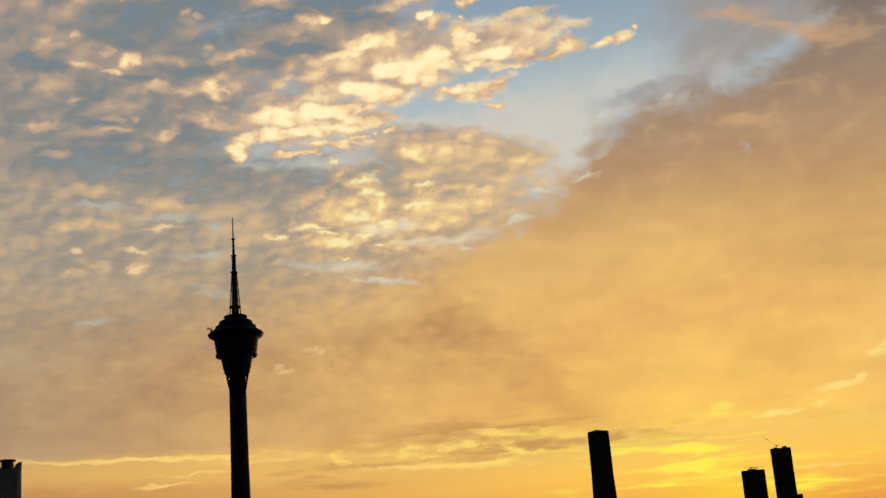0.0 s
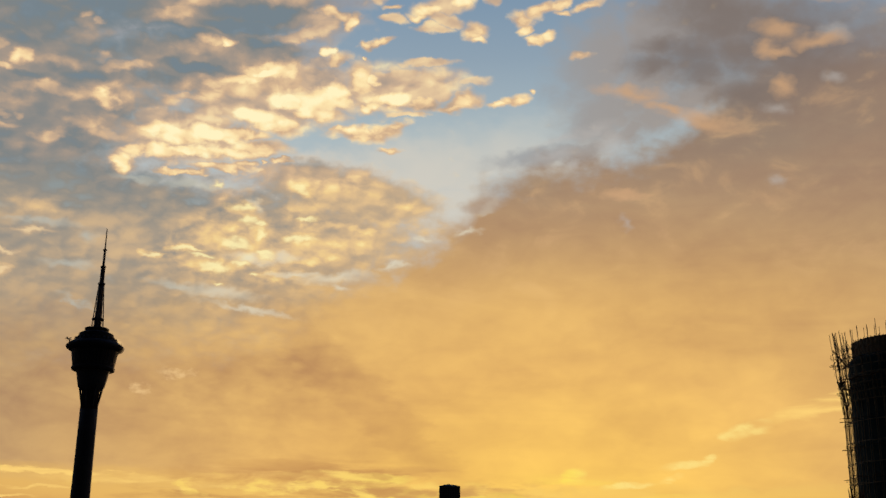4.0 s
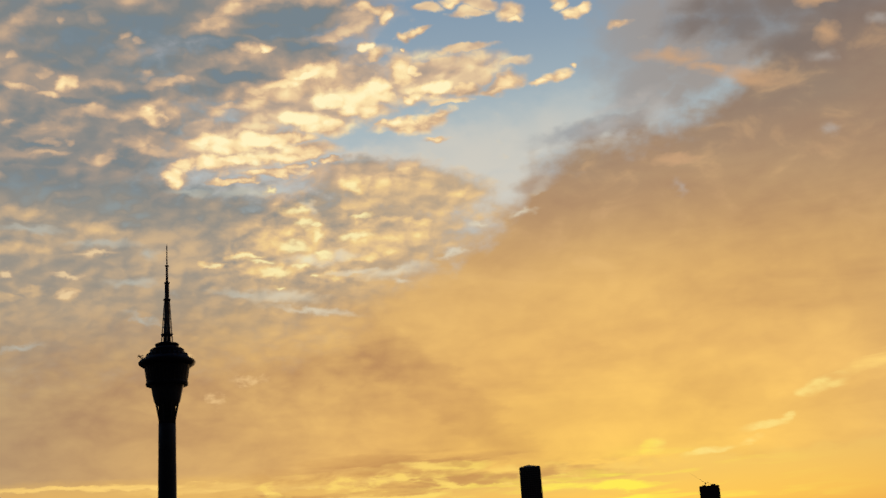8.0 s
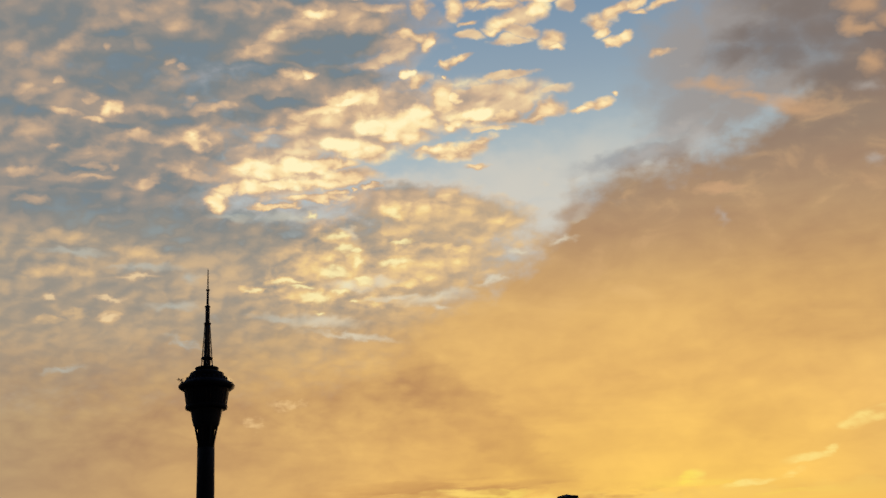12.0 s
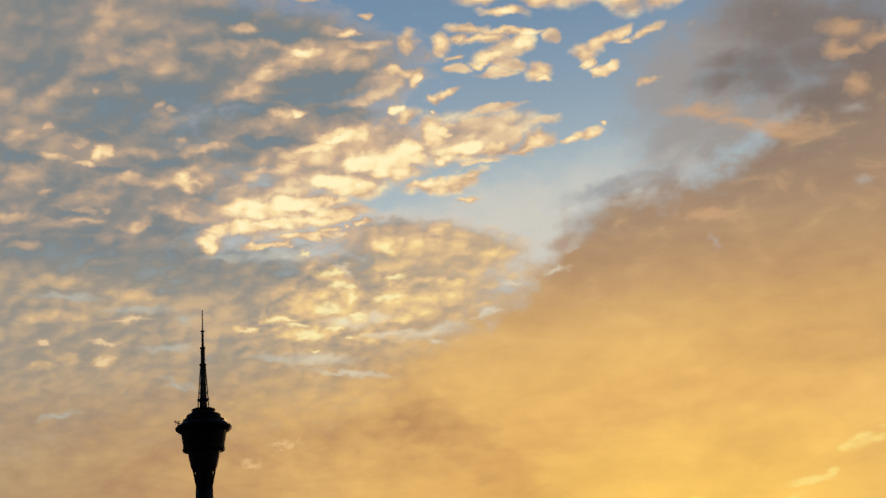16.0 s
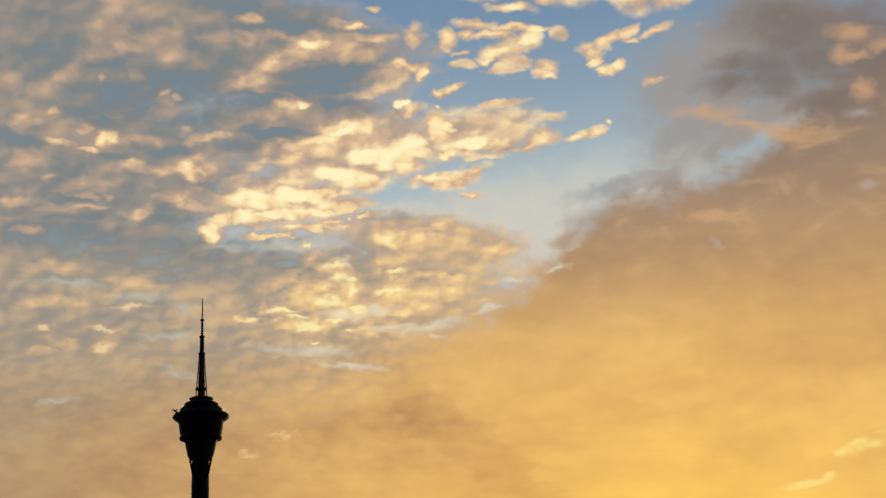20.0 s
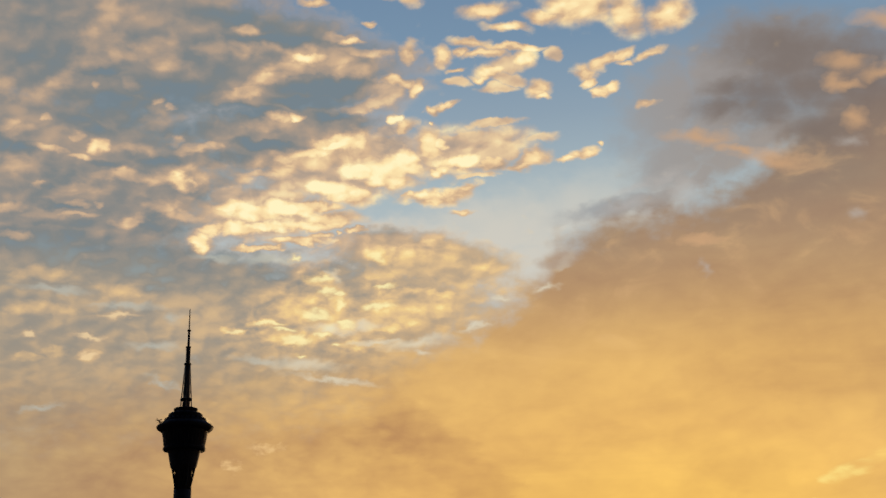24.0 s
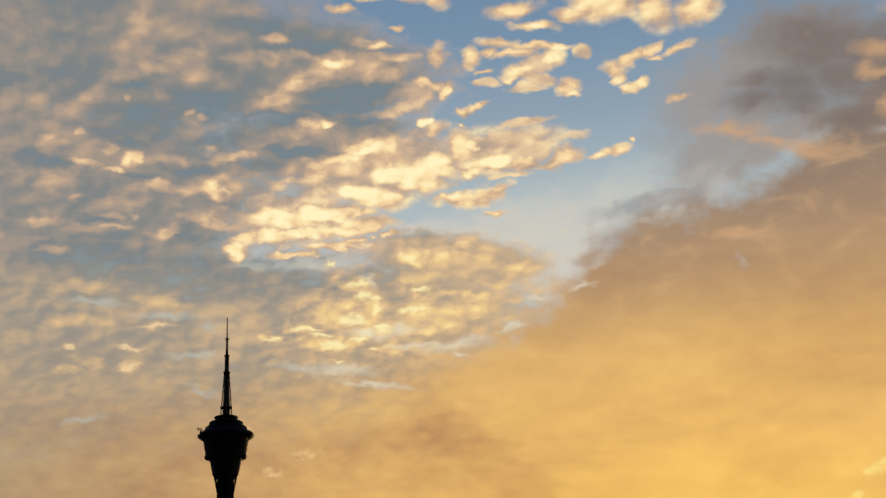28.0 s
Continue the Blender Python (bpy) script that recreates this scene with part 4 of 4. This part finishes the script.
def bulging_tower():
    """The slim tower with low gabled crown that widens towards its foot."""
    D = 2650.0
    t = thing("skyscraper", "slim dark glass skyscraper with low gabled crown, wider below", "building", on_bearing(6.42, D), "skyline buildings")
    m = math.tan(radians(1.0)) * D
    top = rise(6.02, D)
    s = [(0, m * 1.32, m * 1.2, 4, 1.0), (55, m * 1.26, m * 1.15, 4, 0.8), (120, m * 1.12, m * 1.08, 4, 0.2), (190, m * 1.0, m, 2, 0.0), (top - 1.6, m * 0.97, m, 1.4, 0), (top, m * 0.96, m * 0.99, 1.2, 0)]
    body = part("body", loft(s), TOWER_GLASS, t, "dark curtain glass")
    storeys(body, s, 6, 4.6, 0.25, 0.9)
    for k in range(9):
        x = (k - 4) / 9
        for (z0, w0, d0, _, s0), (z1, w1, d1, _, s1) in zip(s, s[1:]):
            part("facade_fin", rod((x * w0 + s0, -d0 / 2 - 0.3, z0), (x * w1 + s1, -d1 / 2 - 0.3, z1), 0.35, 0.35, 4), SPANDREL, body)
    part("crown", loft([(top - 0.05, m * 0.93, m * 0.94, 1.0, 0), (top + 0.9, m * 0.9, m * 0.9, 1.0, 0), (top + 4.4, m * 0.16, m * 0.5, 0.5, -1.5)]), DARK_CLADDING, t, "low gabled crown")
    for k, (x, h) in enumerate(((-0.24, 2.6), (-0.05, 4.2), (0.1, 3.4), (0.28, 1.6))):
        part("crown_frame", rod((x * m - 3, -2, top + 2), (x * m + 2, 2, top + 2 + h), 0.5, 0.4, 6), STEEL, t)
    part("crown_beam", rod((-0.28 * m, 0, top + 4.6), (-0.02 * m, 0, top + 6.2), 0.4, 0.5, 6), STEEL, t)
    part("crown_beam", rod((-0.02 * m, 0, top + 6.2), (0.14 * m, 0, top + 4.2), 0.4, 0.5, 6), STEEL, t)
    return t


bulging_tower()

t, w, h = block("tower_block", "dark tower block under construction with roof cranes beside the sun", 12.65, 13.69, 3.68, 2900.0, 40.0, DARK_CLADDING, 3, step_to=(13.86, 2.4))
crane(t, -4.0, 0, h + 1, 7, -14.0, 8)
crane(t, 10.0, 4, h + 1, 6, 12.0, 6)
t, w, h = block("tower_block", "tall dark tower block under construction with raised crane", 14.05, 14.95, 4.54, 2900.0, 40.0, DARK_CLADDING, 4, step_to=(15.18, 2.48))
crane(t, -8.0, 0, h + 1, 8, -40.0, 40)
block("low_building", "low dark building with flat roof and parapet", 15.12, 16.08, 1.70, 2000.0, 30.0, DARK_CLADDING, 5, kit=2)
block("low_building", "low dark building with flat roof beside the towers", 16.20, 17.10, 1.64, 1900.0, 30.0, DARK_CLADDING, 6, kit=2)
block("long_building", "long dark low building with stepped roof", 17.0, 19.1, 1.80, 1500.0, 30.0, DARK_CLADDING, 7, kit=5)
block("long_building", "long dark building with sloping tree-covered roof", 19.0, 23.5, 2.06, 1400.0, 36.0, DARK_CLADDING, 8, kit=7)
block("low_building", "small dark low building beside the slim tower", 5.37, 5.86, 0.92, 2400.0, 24.0, DARK_CLADDING, 9, kit=1, n_fins=5)
block("low_building", "low dark building with raised roof house", 3.93, 5.03, 0.56, 2300.0, 26.0, DARK_CLADDING, 20, kit=2, n_fins=7)
block("roof_house_building", "small dark block rising behind a low building", 4.22, 4.82, 0.68, 2360.0, 20.0, DARK_CLADDING, 21, kit=1, n_fins=5)
block("low_building", "tiny dark building on the horizon", 1.50, 1.76, 0.25, 2300.0, 14.0, DARK_CLADDING, 22, kit=1, n_fins=3)
block("low_building", "tiny dark building on the horizon", 2.65, 2.96, 0.26, 2300.0, 14.0, DARK_CLADDING, 23, kit=1, n_fins=3)
block("low_building", "low dark hall under the sunset", 7.05, 7.85, 0.26, 2300.0, 20.0, DARK_CLADDING, 24, kit=1, n_fins=4)
for k, (a0, a1, e) in enumerate(((7.91, 8.78, 0.66), (9.07, 9.94, 0.77), (10.25, 11.14, 0.77))):
    block("round_cornered_block", "dark block with rounded corners standing in a row of three", a0, a1, e, 2300.0, 30.0, DARK_CLADDING, 30 + k, corner=6.0, taper=0.94, kit=0)


def tower_crane(azimuth, top, distance, arm, back):
    """A tower crane standing on the ground: mast, slewing cab, jib with ties."""
    h = rise(top, distance)
    t = thing("tower_crane", "thin dark tower crane standing behind the blocks", "crane", on_bearing(azimuth, distance), "tower cranes")
    for sx in (-0.7, 0.7):
        for sy in (-0.7, 0.7):
            part("mast_leg", rod((sx, sy, 0), (sx, sy, h - 2), 0.22, 0.22, 5), STEEL, t)
    for z in range(2, int(h) - 3, 3):
        part("mast_lacing", rod((-0.7, -0.7, z), (0.7, -0.7, z + 3), 0.12, 0.12, 5), STEEL, t)
    part("slewing_cab", box(2.4, 2.2, 2.2, 0, 0, h - 2.2, 0.2), STEEL, t)
    part("jib", rod((0, 0, h), (arm, 0, h + 0.6), 0.55, 0.35, 6), STEEL, t)
    part("counter_jib", rod((0, 0, h), (-math.copysign(back, arm), 0, h), 0.7, 0.6, 6), STEEL, t)
    part("apex", rod((0, 0, h), (0, 0, h + 4), 0.4, 0.2, 6), STEEL, t)
    part("jib_tie", rod((0, 0, h + 4), (arm * 0.7, 0, h + 0.8), 0.12, 0.12, 5), STEEL, t)
    part("jib_tie", rod((0, 0, h + 4), (-math.copysign(back, arm) * 0.9, 0, h + 0.4), 0.12, 0.12, 5), STEEL, t)
    return t


tower_crane(8.94, 1.06, 2500.0, -6.0, 3.0)
tower_crane(11.20, 1.08, 2500.0, 11.0, 10.0)


def crowned_tower():
    """The tall tower with horned corners and a round landing deck on top."""
    D = 2150.0
    t = thing("skyscraper", "tall grey skyscraper with horned corners and round roof deck", "building", on_bearing(-20.48, D), "skyline buildings")
    w = 2 * D * math.tan(radians(0.62))
    h = rise(6.06, D)
    s = [(0, w, w * 0.9, 9, 0), (h * 0.8, w, w * 0.9, 9, 0), (h, w * 0.97, w * 0.87, 9, 0)]
    body = part("body", loft(s), GREY_CLADDING, t, "grey metal and glass cladding")
    storeys(body, s, 6, 4.4, 0.2, 0.9, PALE_TRIM)
    fins(body, w * 0.7, w * 0.9, h - 6, 7, 2, mat=PALE_TRIM)
    # two rods added to catch the sunset, in place of the sunlit corner and edge
    part("corner_glint_rod", rod((w * 0.1, -w * 0.45, 0), (w * 0.1, -w * 0.45, h * 0.74), 1.5, 1.2, 16), BRUSHED, body, "added metal rod imitating a sunlit building edge", True)
    part("corner_glint_rod", rod((w * 0.42, -w * 0.4, 0), (w * 0.42, -w * 0.4, h * 0.8), 1.2, 1.0, 16), BRUSHED, body, "added metal rod imitating a sunlit building edge", True)
    for sx in (-1, 1):
        for sy in (-1, 1):
            bm = loft([(h - 2, w * 0.3, w * 0.3, 5, sx * w * 0.33), (h + 7, w * 0.22, w * 0.2, 4, sx * w * 0.375), (h + 11, w * 0.09, w * 0.1, 1, sx * w * 0.44)])
            bmesh.ops.translate(bm, verts=bm.verts, vec=(0, sy * w * 0.27, 0))
            part("corner_horn", bm, PALE_TRIM, t, "pointed corner of the crown")
    part("roof_drum", lathe([(10, h - 1), (10, h + 12), (12, h + 13.5), (14.0, h + 14.5), (14.0, h + 16), (12, h + 16.4)], 32), SPANDREL, t, "round landing deck")
    block("office_block", "dark office block beside the tall tower", -22.6, -21.2, 3.4, 2100.0, 40.0, TOWER_GLASS, 12)
    return t


crowned_tower()
block("office_block", "grey rectangular office block with flat roof", -19.42, -18.29, 2.98, 1900.0, 34.0, GREY_CLADDING, 13, corner=2.0, kit=2, trim=PALE_TRIM)


def gate_building():
    """The lower block with a tall opening through it."""
    D = 1850.0
    t = thing("gate_building", "lower grey building with a tall open gateway", "building", on_bearing(-19.72, D), "skyline buildings")
    w, h = 2 * D * math.tan(radians(0.36)), rise(2.05, D)
    part("pier", box(w * 0.36, 20, h, -w * 0.32, 0, 0, 0.3), PALE_TRIM, t)
    part("pier", box(w * 0.36, 20, h, w * 0.32, 0, 0, 0.3), PALE_TRIM, t)
    part("lintel", box(w * 0.28 - 0.02, 19, h * 0.3, 0, 0, h * 0.7, 0.3), PALE_TRIM, t)
    part("roof_slab", box(w * 1.04, 21, 1.2, 0, 0, h + 0.01, 0.3), PALE_TRIM, t)
    for z in range(8, int(h), 8):
        for sx in (-1, 1):
            part("floor_band", box(w * 0.38, 21, 0.9, sx * w * 0.32, 0, z, 0.1), PALE_CLADDING, t)
    return t


gate_building()
block("low_building", "small grey building with flat roof among the trees", -18.2, -17.85, 1.30, 1700.0, 20.0, GREY_CLADDING, 14, kit=1, trim=PALE_TRIM)
block("low_building", "pale grey flat-roofed building behind the trees", -16.33, -15.5, 1.79, 1500.0, 26.0, PALE_CLADDING, 15, kit=1, trim=PALE_TRIM)
block("long_building", "long dark building with cluttered roof behind the trees", -15.45, -13.86, 1.83, 1300.0, 26.0, DARK_CLADDING, 16, kit=9)


def curved_block():
    """The pale block with a bowed roofline and a lower wing."""
    D = 1600.0
    t = thing("office_block", "pale grey office block with gently bowed roof", "building", on_bearing(-13.02, D), "skyline buildings")
    w, h = 2 * D * math.tan(radians(0.6)), rise(2.66, D)
    bm = bmesh.new()
    n = 12
    front = [(-w / 2 + w * k / n, h + 2.4 * (1 - ((k / n) * 2 - 1) ** 2)) for k in range(n + 1)]
    rows = []
    for y in (-13, 13):
        rows.append(([bm.verts.new((x, y, 0)) for x, _ in front], [bm.verts.new((x, y, z)) for x, z in front]))
    for k in range(n):
        for lo, hi in rows:
            bm.faces.new((lo[k], lo[k + 1], hi[k + 1], hi[k]))
        bm.faces.new((rows[0][1][k], rows[0][1][k + 1], rows[1][1][k + 1], rows[1][1][k]))
    for k in (0, n):
        bm.faces.new((rows[0][0][k], rows[1][0][k], rows[1][1][k], rows[0][1][k]))
    bmesh.ops.recalc_face_normals(bm, faces=bm.faces)
    part("body", bm, PALE_CLADDING, t)
    part("wing", box(9, 20, rise(2.3, D), -w / 2 - 4.6, 1, 0, 0.2), PALE_CLADDING, t)
    for z in range(6, int(h) - 2, 5):
        part("floor_band", box(w + 0.6, 26.6, 1.0, 0, 0, z, 0.1), PALE_TRIM, t)
    fins(t, w, 26.6, h - 2, 12, 1.0, 0, 0.4, PALE_TRIM)
    part("roof_edge", box(w * 0.98, 0.6, 0.7, 0, -13.4, h + 0.2, 0.1), PALE_TRIM, t)
    return t


curved_block()


# ---------------------------------------------------------------- the round tower under construction with its bamboo scaffold
def scaffolded_tower():
    D, R = 230.0, 9.0
    edge_az = 24.80
    mid = edge_az + math.degrees(math.asin(R / D))
    t = thing("round_tower_under_construction", "round concrete tower under construction wrapped in bamboo scaffolding", "tower", on_bearing(mid, D))
    top = rise(11.5, D)
    part("shell", lathe([(R * 0.99, 0), (R, 20), (R, top - 2.5), (R * 0.985, top - 0.8), (R * 0.93, top)], 64), NET, t, "dark netted shell")
    form = part("formwork_ring", lathe([(R - 1.0, top - 0.3), (R - 1.05, top + 2.9), (R - 1.5, top + 3.0)], 64), FORM_BOARD, t, "brown formwork ring at the top")
    for k in range(64):
        a = 2 * math.pi * k / 64
        part("form_rib", rod(((R - 0.92) * math.cos(a), (R - 0.92) * math.sin(a), top - 0.2), ((R - 0.92) * math.cos(a), (R - 0.92) * math.sin(a), top + 3.05), 0.07, 0.07, 5), FORM_BOARD, form)
    rng = random.Random(5)
    # standards: upright poles in two rings, leaning outwards near the top
    n = 40
    for k in range(n):
        a = 2 * math.pi * k / n
        c, s = math.cos(a), math.sin(a)
        for ring, (low, high, crown) in enumerate(((0.7, 0.8, 2.2), (1.25, 1.35, 2.7))):
            if ring == 1 and k % 2:
                crown = 2.0
            knee = top - rng.uniform(7.5, 9.0)
            p0, p1 = R + low, R + high
            j = rng.uniform(-0.15, 0.15)
            part("scaffold_pole", rod((p0 * c, p0 * s, 0), (p1 * c, p1 * s, knee), 0.075, 0.06, 6), BAMBOO, t)
            p2, z2 = R + crown * rng.uniform(0.85, 1.05), top + rng.uniform(3.8, 5.2)
            part("scaffold_pole", rod(((p1 + 0.1) * c, (p1 + 0.1) * s, knee - 1.0), (p2 * c - j * s, p2 * s + j * c, z2), 0.07, 0.05, 6), BAMBOO, t)
        if k % 2 == 0:
            q = R + 0.3
            part("starter_bar", rod((q * c, q * s, top - 2), (q * c * 1.01, q * s * 1.01, top + rng.uniform(4.0, 5.2)), 0.06, 0.045, 5), BAMBOO, t)
    # ledgers round the tower, and putlogs that stick out
    z = 4.0
    while z < top + 2.0:
        f = max(0.0, (z - (top - 8.0)) / 10.0)
        for off in (0.85 + 1.5 * f, 1.45 + 1.7 * f):
            r = R + off
            for k in range(n):
                a0, a1 = 2 * math.pi * k / n, 2 * math.pi * (k + 1.12) / n
                if math.sin(a0) > 0.3:
                    continue
                part("ledger", rod((r * math.cos(a0), r * math.sin(a0), z + rng.uniform(-0.1, 0.1)), (r * math.cos(a1), r * math.sin(a1), z + rng.uniform(-0.1, 0.1)), 0.06, 0.05, 5), BAMBOO, t)
        z += 3.6 if z < top - 10 else 1.5
    for k in range(n):
        a = 2 * math.pi * (k + 0.3) / n
        if math.sin(a) > 0.5:
            continue
        c, s = math.cos(a), math.sin(a)
        for i in range(9):
            z = 6.0 + i * 5.2 + rng.uniform(-0.4, 0.4)
            f = max(0.0, (z - (top - 8.0)) / 10.0)
            part("putlog", rod((R * c, R * s, z), ((R + 1.9 + 1.6 * f + rng.uniform(0, 0.5)) * c, (R + 1.9 + 1.6 * f) * s, z), 0.055, 0.05, 5), BAMBOO, t)
    # working platform under the crown: boards, braces and bundles
    for k in range(n):
        a = 2 * math.pi * (k + 0.5) / n
        if math.sin(a) > 0.5:
            continue
        c, s = math.cos(a), math.sin(a)
        board = box(1.75, 0.9, 0.08, 0, 0, 0)
        bmesh.ops.transform(board, matrix=pose((R + 1.5) * c, (R + 1.5) * s, top - rng.uniform(4.2, 4.6), rng.uniform(-6, 6), rng.uniform(-6, 6), math.degrees(a) + 90 + rng.uniform(-8, 8)), verts=board.verts)
        part("platform_board", board, FORM_BOARD, t)
        part("brace", rod(((R + 0.2) * c, (R + 0.2) * s, top - 1.0), ((R + 2.6) * c, (R + 2.6) * s, top + 2.6 * rng.uniform(0.5, 1)), 0.06, 0.05, 5), BAMBOO, t)
        part("brace", rod(((R + 0.9) * c, (R + 0.9) * s, top - 8.5), ((R + 2.2) * c, (R + 2.2) * s, top - 3.0 + rng.uniform(-1, 1)), 0.06, 0.05, 5), BAMBOO, t)
    return t


scaffolded_tower()


def column_with_starter_bars():
    """A lower column beside the round tower, its bars standing free above the last pour."""
    D = 205.0
    t = thing("column_under_construction", "raw concrete column with rusty starter bars beside the round tower", "column", on_bearing(24.72, D))
    top = rise(4.9, D)
    part("shaft", loft([(0, 2.0, 2.0, 0.15, 0), (top - 0.1, 2.0, 2.0, 0.15, 0), (top, 1.94, 1.94, 0.12, 0)]), RAW_CONCRETE, t, "raw concrete shaft")
    rng = random.Random(21)
    for k in range(6):
        for y in (-0.85, 0.85):
            x = -0.85 + 0.34 * k
            tip = (x * 1.25 - 0.12 + rng.uniform(-0.08, 0.08), y * 1.1, rise(5.85, D) + rng.uniform(-0.55, 0.3))
            part("starter_bar", rod((x, y, top - 0.3), tip, 0.075, 0.06, 6), RUST, t)
    for z in (0.7, 1.5, 2.3):
        part("hoop", lathe([(1.2, top + z), (1.27, top + z), (1.27, top + z + 0.07), (1.2, top + z + 0.07)], 20, False), RUST, t)
    return t


column_with_starter_bars()


# ---------------------------------------------------------------- trees before the skyline
def tree(azimuth, top, distance, wide, seed):
    """A broad-leaved tree: tapered trunk, limbs, and a crown of leaf sprays with gaps."""
    rng = random.Random(seed)
    h = rise(top, distance)
    t = thing("tree", "dark broad-leaved tree with a lumpy dense crown", "tree", on_bearing(azimuth, distance), "trees before the skyline")
    trunk = rod((0, 0, -0.1), (0.1, 0, h * 0.3), 0.32, 0.24, 10)
    limbs = []
    for k in range(9):
        a = 2 * math.pi * k / 9 + rng.uniform(-0.3, 0.3)
        f = rng.uniform(0.45, 0.85)
        tip = Vector((wide * f * math.cos(a), wide * f * math.sin(a), h * rng.uniform(0.5, 0.9)))
        rod((0.1, 0, h * rng.uniform(0.22, 0.3)), tip, 0.14, 0.04, 6, trunk)
        limbs.append(tip)
    part("trunk", trunk, BARK, t)
    verts, faces = [], []
    for c in range(90):
        a, u = rng.uniform(0, 2 * math.pi), rng.uniform(-1, 1)
        rad = rng.uniform(0.6, 1.0) if c > 24 else rng.uniform(0, 0.6)
        s = math.sqrt(max(0.0, 1 - u * u))
        mid = Vector((wide * rad * s * math.cos(a), wide * rad * s * math.sin(a), h * 0.55 + h * 0.43 * u * rad))
        size = rng.uniform(0.45, 0.95)
        mid.z = min(mid.z, h - size * 0.7)
        for _ in range(72):
            d = Vector((rng.gauss(0, 1), rng.gauss(0, 1), rng.gauss(0, 0.75))).normalized() * size * rng.uniform(0.3, 1.05)
            q = Euler((rng.uniform(0, 6.3), rng.uniform(0, 6.3), rng.uniform(0, 6.3))).to_matrix()
            l, b = rng.uniform(0.2, 0.36), rng.uniform(0.12, 0.2)
            i = len(verts)
            for x, y, z in ((-l, 0, 0), (0, -b, 0.03), (l, 0, 0), (0, b, 0.03)):
                verts.append(mid + d + q @ Vector((x, y, z)))
            faces.append((i, i + 1, i + 2, i + 3))
    data = bpy.data.meshes.new("crown")
    data.from_pydata(verts, [], faces)
    data.materials.append(LEAF)
    crown = new("crown", data)
    crown.parent = t
    tagged(crown, "dense crown of small dark leaves")
    return t


row = random.Random(11)
for a, e, w in ((-9.9, 1.55, 1.7), (-9.2, 1.66, 1.9), (-8.5, 2.2, 2.2), (-7.8, 2.3, 2.3), (-7.0, 2.42, 2.5), (-6.3, 2.25, 2.2), (-5.55, 2.12, 1.9), (-4.65, 1.64, 1.9),
                (-3.1, 1.4, 1.5), (-2.5, 1.66, 1.6), (-1.7, 1.5, 2.0), (-0.85, 1.6, 1.9), (-0.1, 1.42, 1.7), (0.45, 1.15, 1.6),
                (-10.9, 1.6, 1.6), (-11.6, 1.36, 1.9), (-12.4, 1.35, 2.2), (-13.3, 1.38, 2.2), (-14.2, 1.42, 2.3), (-15.1, 1.36, 2.2), (-16.0, 1.18, 2.0), (-16.9, 1.0, 2.0),
                (-17.8, 0.86, 2.0), (-18.7, 0.85, 2.0), (-19.7, 0.8, 2.2), (-20.7, 0.8, 2.2), (-21.7, 0.85, 2.2)):
    tree(a, e + (0.14 if a < -4 else 0.06), 240.0 + row.uniform(-12, 12), w * 1.12, int(1000 + a * 10))


def shrub(azimuth, top, distance, wide, seed):
    """A dense low shrub of many leaves, to the ground."""
    rng = random.Random(seed)
    h = rise(top, distance)
    t = thing("shrub", "dense dark green shrub in a planted row", "shrub", on_bearing(azimuth, distance), "shrubs before the skyline")
    stems = rod((0, 0, -0.1), (0.1, 0, h * 0.5), 0.08, 0.04, 6)
    for k in range(5):
        a = 2 * math.pi * k / 5 + rng.uniform(-0.3, 0.3)
        rod((0, 0, 0), (wide * 0.6 * math.cos(a), 0.6 * math.sin(a), h * rng.uniform(0.5, 0.8)), 0.06, 0.02, 5, stems)
    part("stems", stems, BARK, t)
    verts, faces = [], []
    for _ in range(1500):
        a, u, q = rng.uniform(0, 2 * math.pi), rng.uniform(0, 1), math.sqrt(rng.uniform(0.05, 1))
        lumps = 0.86 + 0.14 * math.sin(a * 5 + seed) * math.sin(u * 7 + seed)
        z = u * h * lumps
        r = wide * q * math.sqrt(max(0.0, 1 - (u * 0.97) ** 3)) * lumps
        turn = Euler((rng.uniform(0, 6.3), rng.uniform(0, 6.3), rng.uniform(0, 6.3))).to_matrix()
        l, b = rng.uniform(0.14, 0.26), rng.uniform(0.09, 0.15)
        i = len(verts)
        for x, y, zz in ((-l, 0, 0), (0, -b, 0.03), (l, 0, 0), (0, b, 0.03)):
            verts.append(Vector((r * math.cos(a), r * math.sin(a) * 0.6, max(0.15, z))) + turn @ Vector((x, y, zz)))
        faces.append((i, i + 1, i + 2, i + 3))
    data = bpy.data.meshes.new("leaves")
    data.from_pydata(verts, [], faces)
    data.materials.append(LEAF)
    leaves = new("leaves", data)
    leaves.parent = t
    return t


for k in range(30):
    a = -22.0 + k * 0.78
    shrub(a, 0.42 + row.uniform(0.0, 0.3) + (0.25 if a < -4 else 0.0), 226.0 + row.uniform(-4, 4), 2.1, 300 + k)
for k in range(19):
    shrub(-9.2 + k * 0.55, 0.92 + row.uniform(0.0, 0.14), 249.0 + row.uniform(-2, 2), 2.0, 500 + k)
for k in range(13):
    shrub(12.9 + k * 0.78, 0.5 + row.uniform(0.0, 0.16), 226.0 + row.uniform(-4, 4), 2.1, 400 + k)
